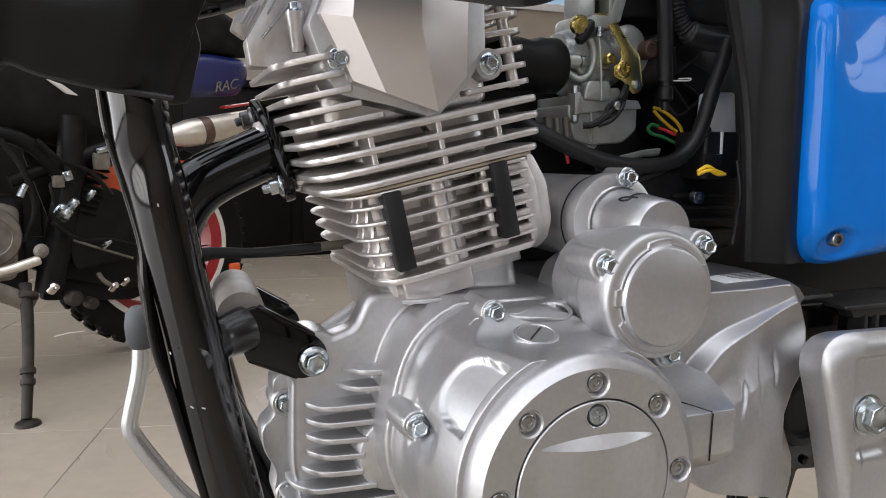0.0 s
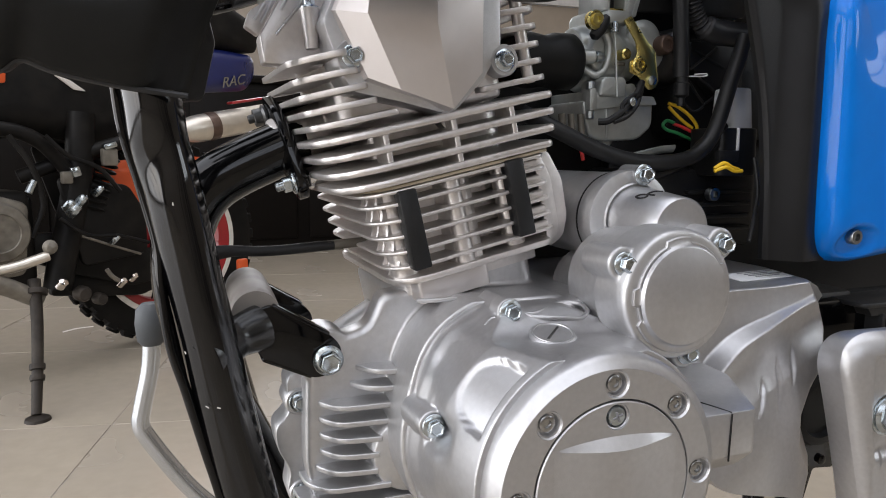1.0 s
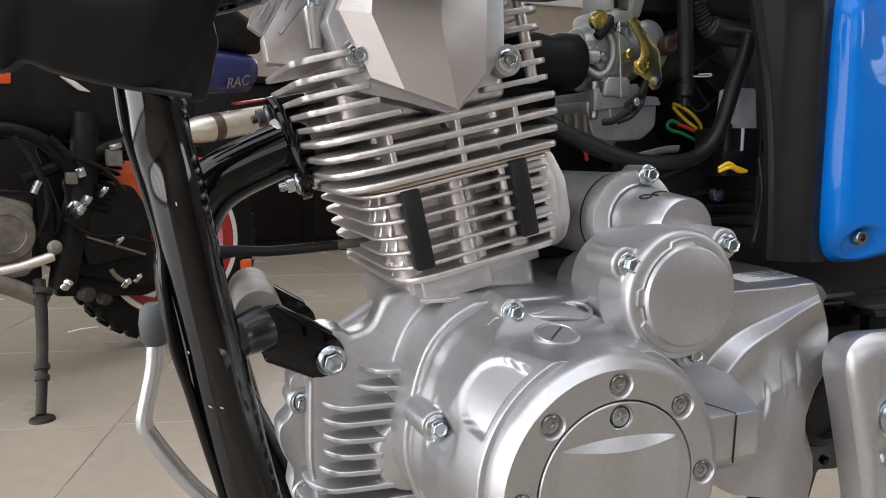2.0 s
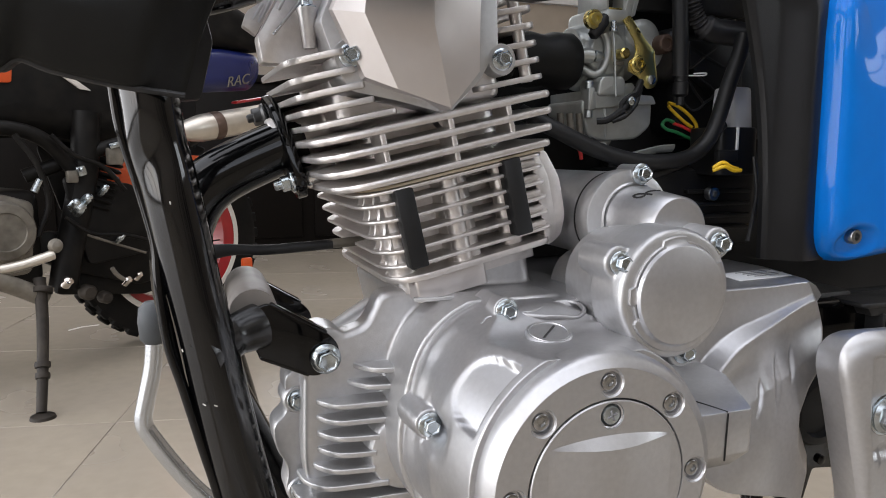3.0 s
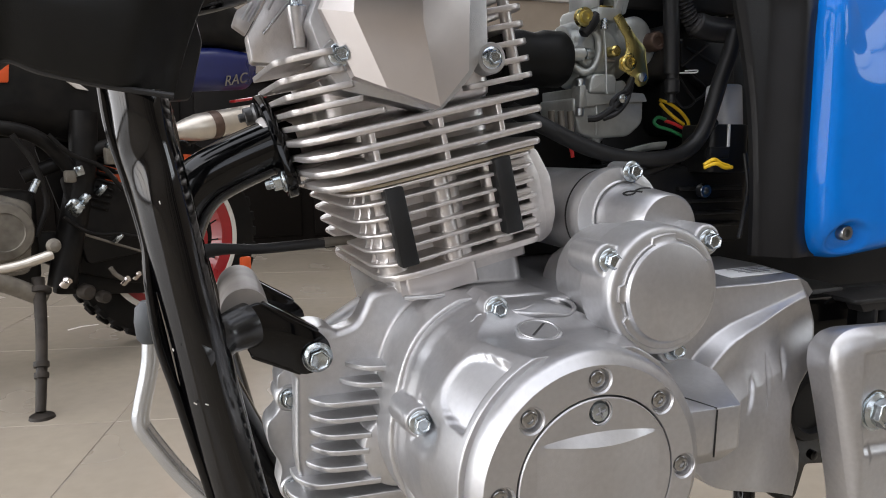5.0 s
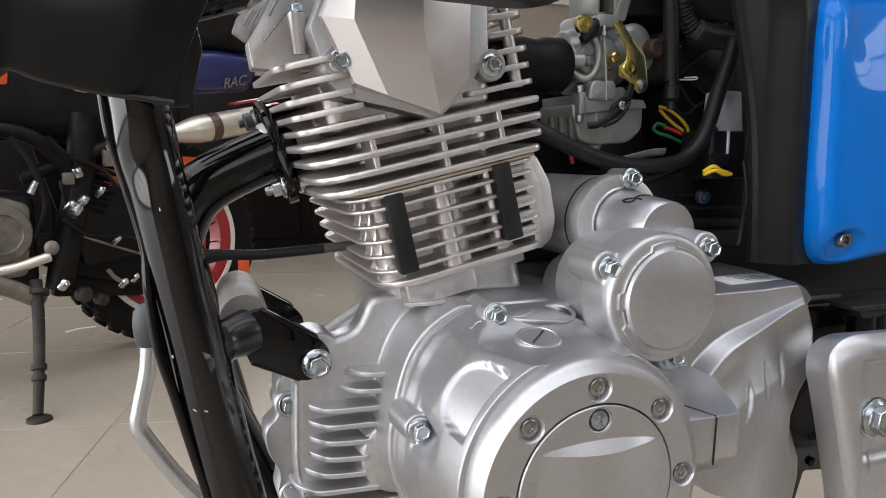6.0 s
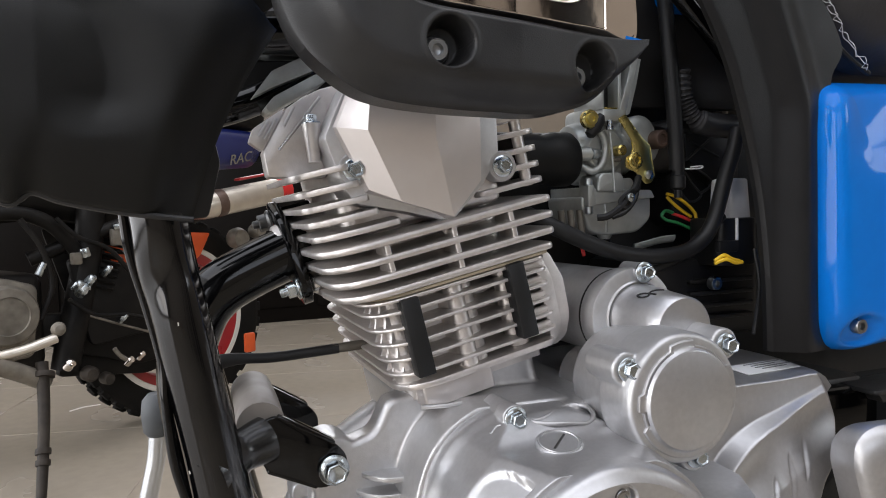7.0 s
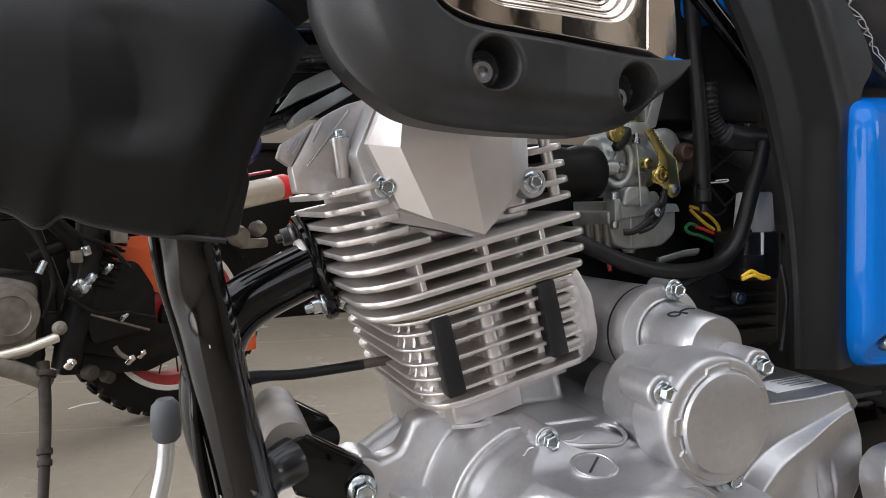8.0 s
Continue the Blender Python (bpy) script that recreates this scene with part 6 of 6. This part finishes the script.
part("seat_base", shell(rounded([(-0.80, 0.56), (-0.55, 0.585), (-0.36, 0.600), (-0.22, 0.575), (-0.08, 0.60), (-0.02, 0.70), (-0.06, 0.86), (-0.5, 0.90), (-0.80, 0.86)], 0.03), -0.10, 0.035, 3.0, 14, 0.22), DUSTY, other, "black side panels and seat base")
part("white_trim", side(rounded([(-0.335, 0.747), (-0.30, 0.737), (-0.262, 0.712), (-0.290, 0.715)], 0.003), -0.13, -0.142, 0.002), WHITE, other, "white trim sliver")
part("orange_trim", side(rounded([(-0.52, 0.715), (-0.445, 0.72), (-0.44, 0.77), (-0.52, 0.775)], 0.006), -0.12, -0.140, 0.003), ORANGE, other, "orange trim")
part("orange_guard", shell(rounded([(-0.240, 0.530), (-0.205, 0.535), (0.02, 0.55), (0.095, 0.545), (0.06, 0.480), (-0.075, 0.375), (-0.150, 0.400)], 0.008), -0.085, 0.012, 3.0, 10, 0.02), ORANGE, other, "orange plastic guard")
part("orange_reflector", block(0.158, 0.195, -0.155, -0.14, 0.175, 0.235, 0.006), ORANGE, other, "orange reflector")
tail = part("tail_panel", shell(rounded([(-0.06, 0.735), (0.00, 0.722), (0.20, 0.740), (0.235, 0.79), (0.23, 0.845), (0.1, 0.852), (-0.08, 0.83)], 0.03), -0.165, 0.025, 4.0, 12, 0.2), BLUE2, other, "deep blue tail panel with white lettering bars")
part("tail_cover", shell(rounded([(-0.09, 0.842), (0.1, 0.858), (0.24, 0.852), (0.26, 0.93), (0.1, 1.0), (-0.09, 0.97)], 0.02), -0.165, 0.02, 4.0, 10, 0.2), DUSTY, other, "black tail cover")
type_line = bpy.data.curves.new("lettering", "FONT")
type_line.body, type_line.size, type_line.shear, type_line.extrude = "RAC", 0.040, 0.45, 0.001
type_ob = new("lettering", type_line)
bpy.context.view_layer.update()
letter_mesh = bpy.data.meshes.new_from_object(type_ob.evaluated_get(bpy.context.evaluated_depsgraph_get()))
bpy.data.objects.remove(type_ob)
finish(letter_mesh, DIRTY)
again("lettering", letter_mesh, Matrix.Translation((0.100, -0.1925, 0.742)) @ Matrix.Rotation(radians(-12), 4, "Y") @ OUT, tail, "white slanted lettering")
part("red_stripe", box(0.12, 0.03, 0.008, Matrix.Translation((0.20, -0.165, 0.712)) @ Matrix.Rotation(radians(-10), 4, "Y"), 0.004), RIMRED, other, "red stripe under the tail")
MUF = aim((0.12, -0.2, 0.644), (0.985, 0.0, 0.174))
part("chain_guard", side(rounded([(-0.35, 0.50), (-0.25, 0.485), (-0.17, 0.475), (-0.125, 0.40), (-0.125, 0.29), (-0.30, 0.27)], 0.02), -0.13, -0.15, 0.006), DUSTY, other, "dusty black chain guard")
part("hub_cover", lathe([(0.075, -0.02), (0.075, 0.0), (0.06, 0.012), (0.03, 0.016)], 32, at(0.0, -0.085, 0.297)), DUSTY, other, "black hub cover")
part("muffler", lathe([(0.016, -0.20), (0.030, -0.155), (0.037, -0.12), (0.038, -0.10), (0.038, 0.14), (0.036, 0.145)], 40, MUF), CANALU, other, "brushed aluminium muffler")
part("end_cap", lathe([(0.0390, 0.140), (0.0390, 0.168), (0.034, 0.182), (0.018, 0.183)], 40, MUF), shader("red_end_cap", (0.60, 0.02, 0.02), 0.35, vary=0.05), other, "red muffler end cap")
part("muffler_band", lathe([(0.0385, -0.085), (0.0395, -0.08), (0.0395, -0.06), (0.0385, -0.055)], 40, MUF, cap=False), COPPER, other)
part("linkage", join(lathe([(0.030, -0.02), (0.034, 0.0), (0.026, 0.022)], 20, at(0.17, -0.12, 0.525)), lathe([(0.022, -0.02), (0.026, 0.0), (0.016, 0.022)], 20, at(0.235, -0.13, 0.545)), box(0.10, 0.03, 0.03, Matrix.Translation((0.22, -0.12, 0.50)), 0.008)), DIRTY, other, "dusty alloy brake linkage")
part("head_pipe", sweep([(-0.07, -0.2, 0.612), (-0.13, -0.18, 0.60), (-0.24, -0.15, 0.57), (-0.42, -0.10, 0.50)], 0.018, 16), DUSTY, other, "discoloured exhaust pipe")
# side stand with jointed foot
stand = part("side_stand", sweep([(-0.480, -0.30, 0.28), (-0.494, -0.335, 0.19), (-0.519, -0.38, 0.09), (-0.541, -0.415, 0.012)], lambda s: 0.0135 - 0.003 * s, 18, 6), STANDM, other, "dusty side stand")
for f, r in ((0.10, 0.022), (0.66, 0.0155), (0.74, 0.0145)):
    part("stand_collar", lathe([(r, -0.006), (r * 1.05, 0.0), (r, 0.006)], 18, aim((-0.475 - 0.063 * f, -0.30 - 0.115 * f, 0.28 - 0.268 * f), (0.22, 0.4, 0.9))), STANDM, stand)
part("stand_foot", lathe([(0.026, 0.0), (0.024, 0.006), (0.012, 0.012)], 20, Matrix.Translation((-0.540, -0.418, 0.0))), STANDM, stand)
part("gear_pedal", sweep([(-0.447, -0.30, 0.330), (-0.478, -0.30, 0.322), (-0.53, -0.30, 0.311), (-0.66, -0.30, 0.300)], 0.0115, 12, 6), CANALU, other, "pale gear pedal")
part("pedal_ball", lathe([(0.0001, -0.018), (0.012, -0.012), (0.017, 0.0), (0.012, 0.012), (0.0001, 0.018)], 18, at(-0.441, -0.30, 0.349)), DIRTY, other)
part("foot_peg", sweep([(-0.470, -0.30, 0.232), (-0.53, -0.30, 0.268), (-0.62, -0.30, 0.315)], 0.020, 14, 3), DIRTY, other, "pale foot peg")
# shock absorber, hoses and cables among the dark parts
for k in range(9):
    part("spring_coil", lathe([(0.0300, -0.004), (0.0340, 0.0), (0.0300, 0.004)], 22, aim((-0.215 - 0.006 * k, -0.13, 0.545 - 0.016 * k), (0.35, 0, 1.0)), cap=False), DUSTY, other)
for pts, r, mm in (([(-0.46, -0.17, 0.60), (-0.42, -0.18, 0.53), (-0.40, -0.18, 0.44), (-0.43, -0.18, 0.36)], 0.007, DUSTY),
                   ([(-0.38, -0.17, 0.60), (-0.33, -0.18, 0.55), (-0.26, -0.18, 0.52), (-0.21, -0.18, 0.46)], 0.006, DUSTY),
                   ([(-0.36, -0.17, 0.40), (-0.30, -0.18, 0.355), (-0.22, -0.18, 0.345), (-0.14, -0.18, 0.32)], 0.005, DUSTY)):
    part("hose", sweep(pts, r, 10, 6), mm, other)
other.matrix_basis = Matrix.Translation((-0.019, 2.30, 0)) @ Matrix.Rotation(radians(30), 4, "Z")

# ---- added near-black block, standing in for the dark background ----
counter = thing("dark_backdrop", 0.1, 4.3, 0.0, "added near-black backdrop for the dark background, shaped like a counter", "counter")
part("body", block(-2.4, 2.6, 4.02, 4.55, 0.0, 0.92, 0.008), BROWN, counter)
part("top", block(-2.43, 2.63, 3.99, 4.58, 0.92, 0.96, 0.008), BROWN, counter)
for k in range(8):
    part("backdrop_panel", block(-2.3 + 0.61 * k, -1.76 + 0.61 * k, 4.005, 4.02, 0.08, 0.88, 0.006), BROWN, counter)

# ---- silver kick lever with rubber end on the far side ----
lever_thing = thing("bent_lever", -0.04, 0.97, 0.0, "silver bent steel lever with a grey rubber end", "lever")
part("lever_bar", sweep([(-0.0285, 0.97, 0.335), (-0.0330, 0.97, 0.290), (-0.0445, 0.97, 0.240), (-0.0480, 0.97, 0.2170), (-0.0400, 0.97, 0.196), (-0.0080, 0.97, 0.143), (0.0190, 0.97, 0.106), (0.06, 0.97, 0.060), (0.09, 0.97, 0.008)], 0.0112, 20, 8), SILVERTUBE, lever_thing)
part("rubber_end", lathe([(0.012, -0.028), (0.017, -0.022), (0.019, 0.0), (0.017, 0.018), (0.010, 0.026)], 24, Matrix.Translation((-0.0295, 0.97, 0.348))), GREYRUB, lever_thing)

bm = prism(rounded([(-0.322, 2.474), (-0.285, 2.508), (-0.240, 2.520), (-0.238, 2.532), (-0.290, 2.522), (-0.326, 2.486)], 0.006), 0.0002, 0.0008)
part("paint_smear", bm, WHITE, floor, "pale paint smear on the tiles")

# ---- floor tiles, laid square to each other and turned to the bikes ----
TILE_SIZE, TILE_TURN = 0.60, radians(-13.3)
bm = soften(box(TILE_SIZE - 0.0028, TILE_SIZE - 0.0028, 0.010, Matrix.Translation((0, 0, -0.005))), 0.0008, 1)
tile_mesh = bpy.data.meshes.new("tile")
bm.to_mesh(tile_mesh)
bm.free()
finish(tile_mesh, TILE)
for i in range(-9, 12):
    for j in range(-9, 12):
        c, s = math.cos(TILE_TURN), math.sin(TILE_TURN)
        x = -0.13 + TILE_SIZE * ((i + 0.5) * c - (j + 0.5) * s)
        y = 1.587 + TILE_SIZE * ((i + 0.5) * s + (j + 0.5) * c)
        if ROOM_W - 0.2 < x < ROOM_E + 0.2 and ROOM_S - 0.2 < y < ROOM_N + 0.2:
            again("tile", tile_mesh, Matrix.Translation((x, y, 0)) @ Matrix.Rotation(TILE_TURN, 4, "Z"), floor)
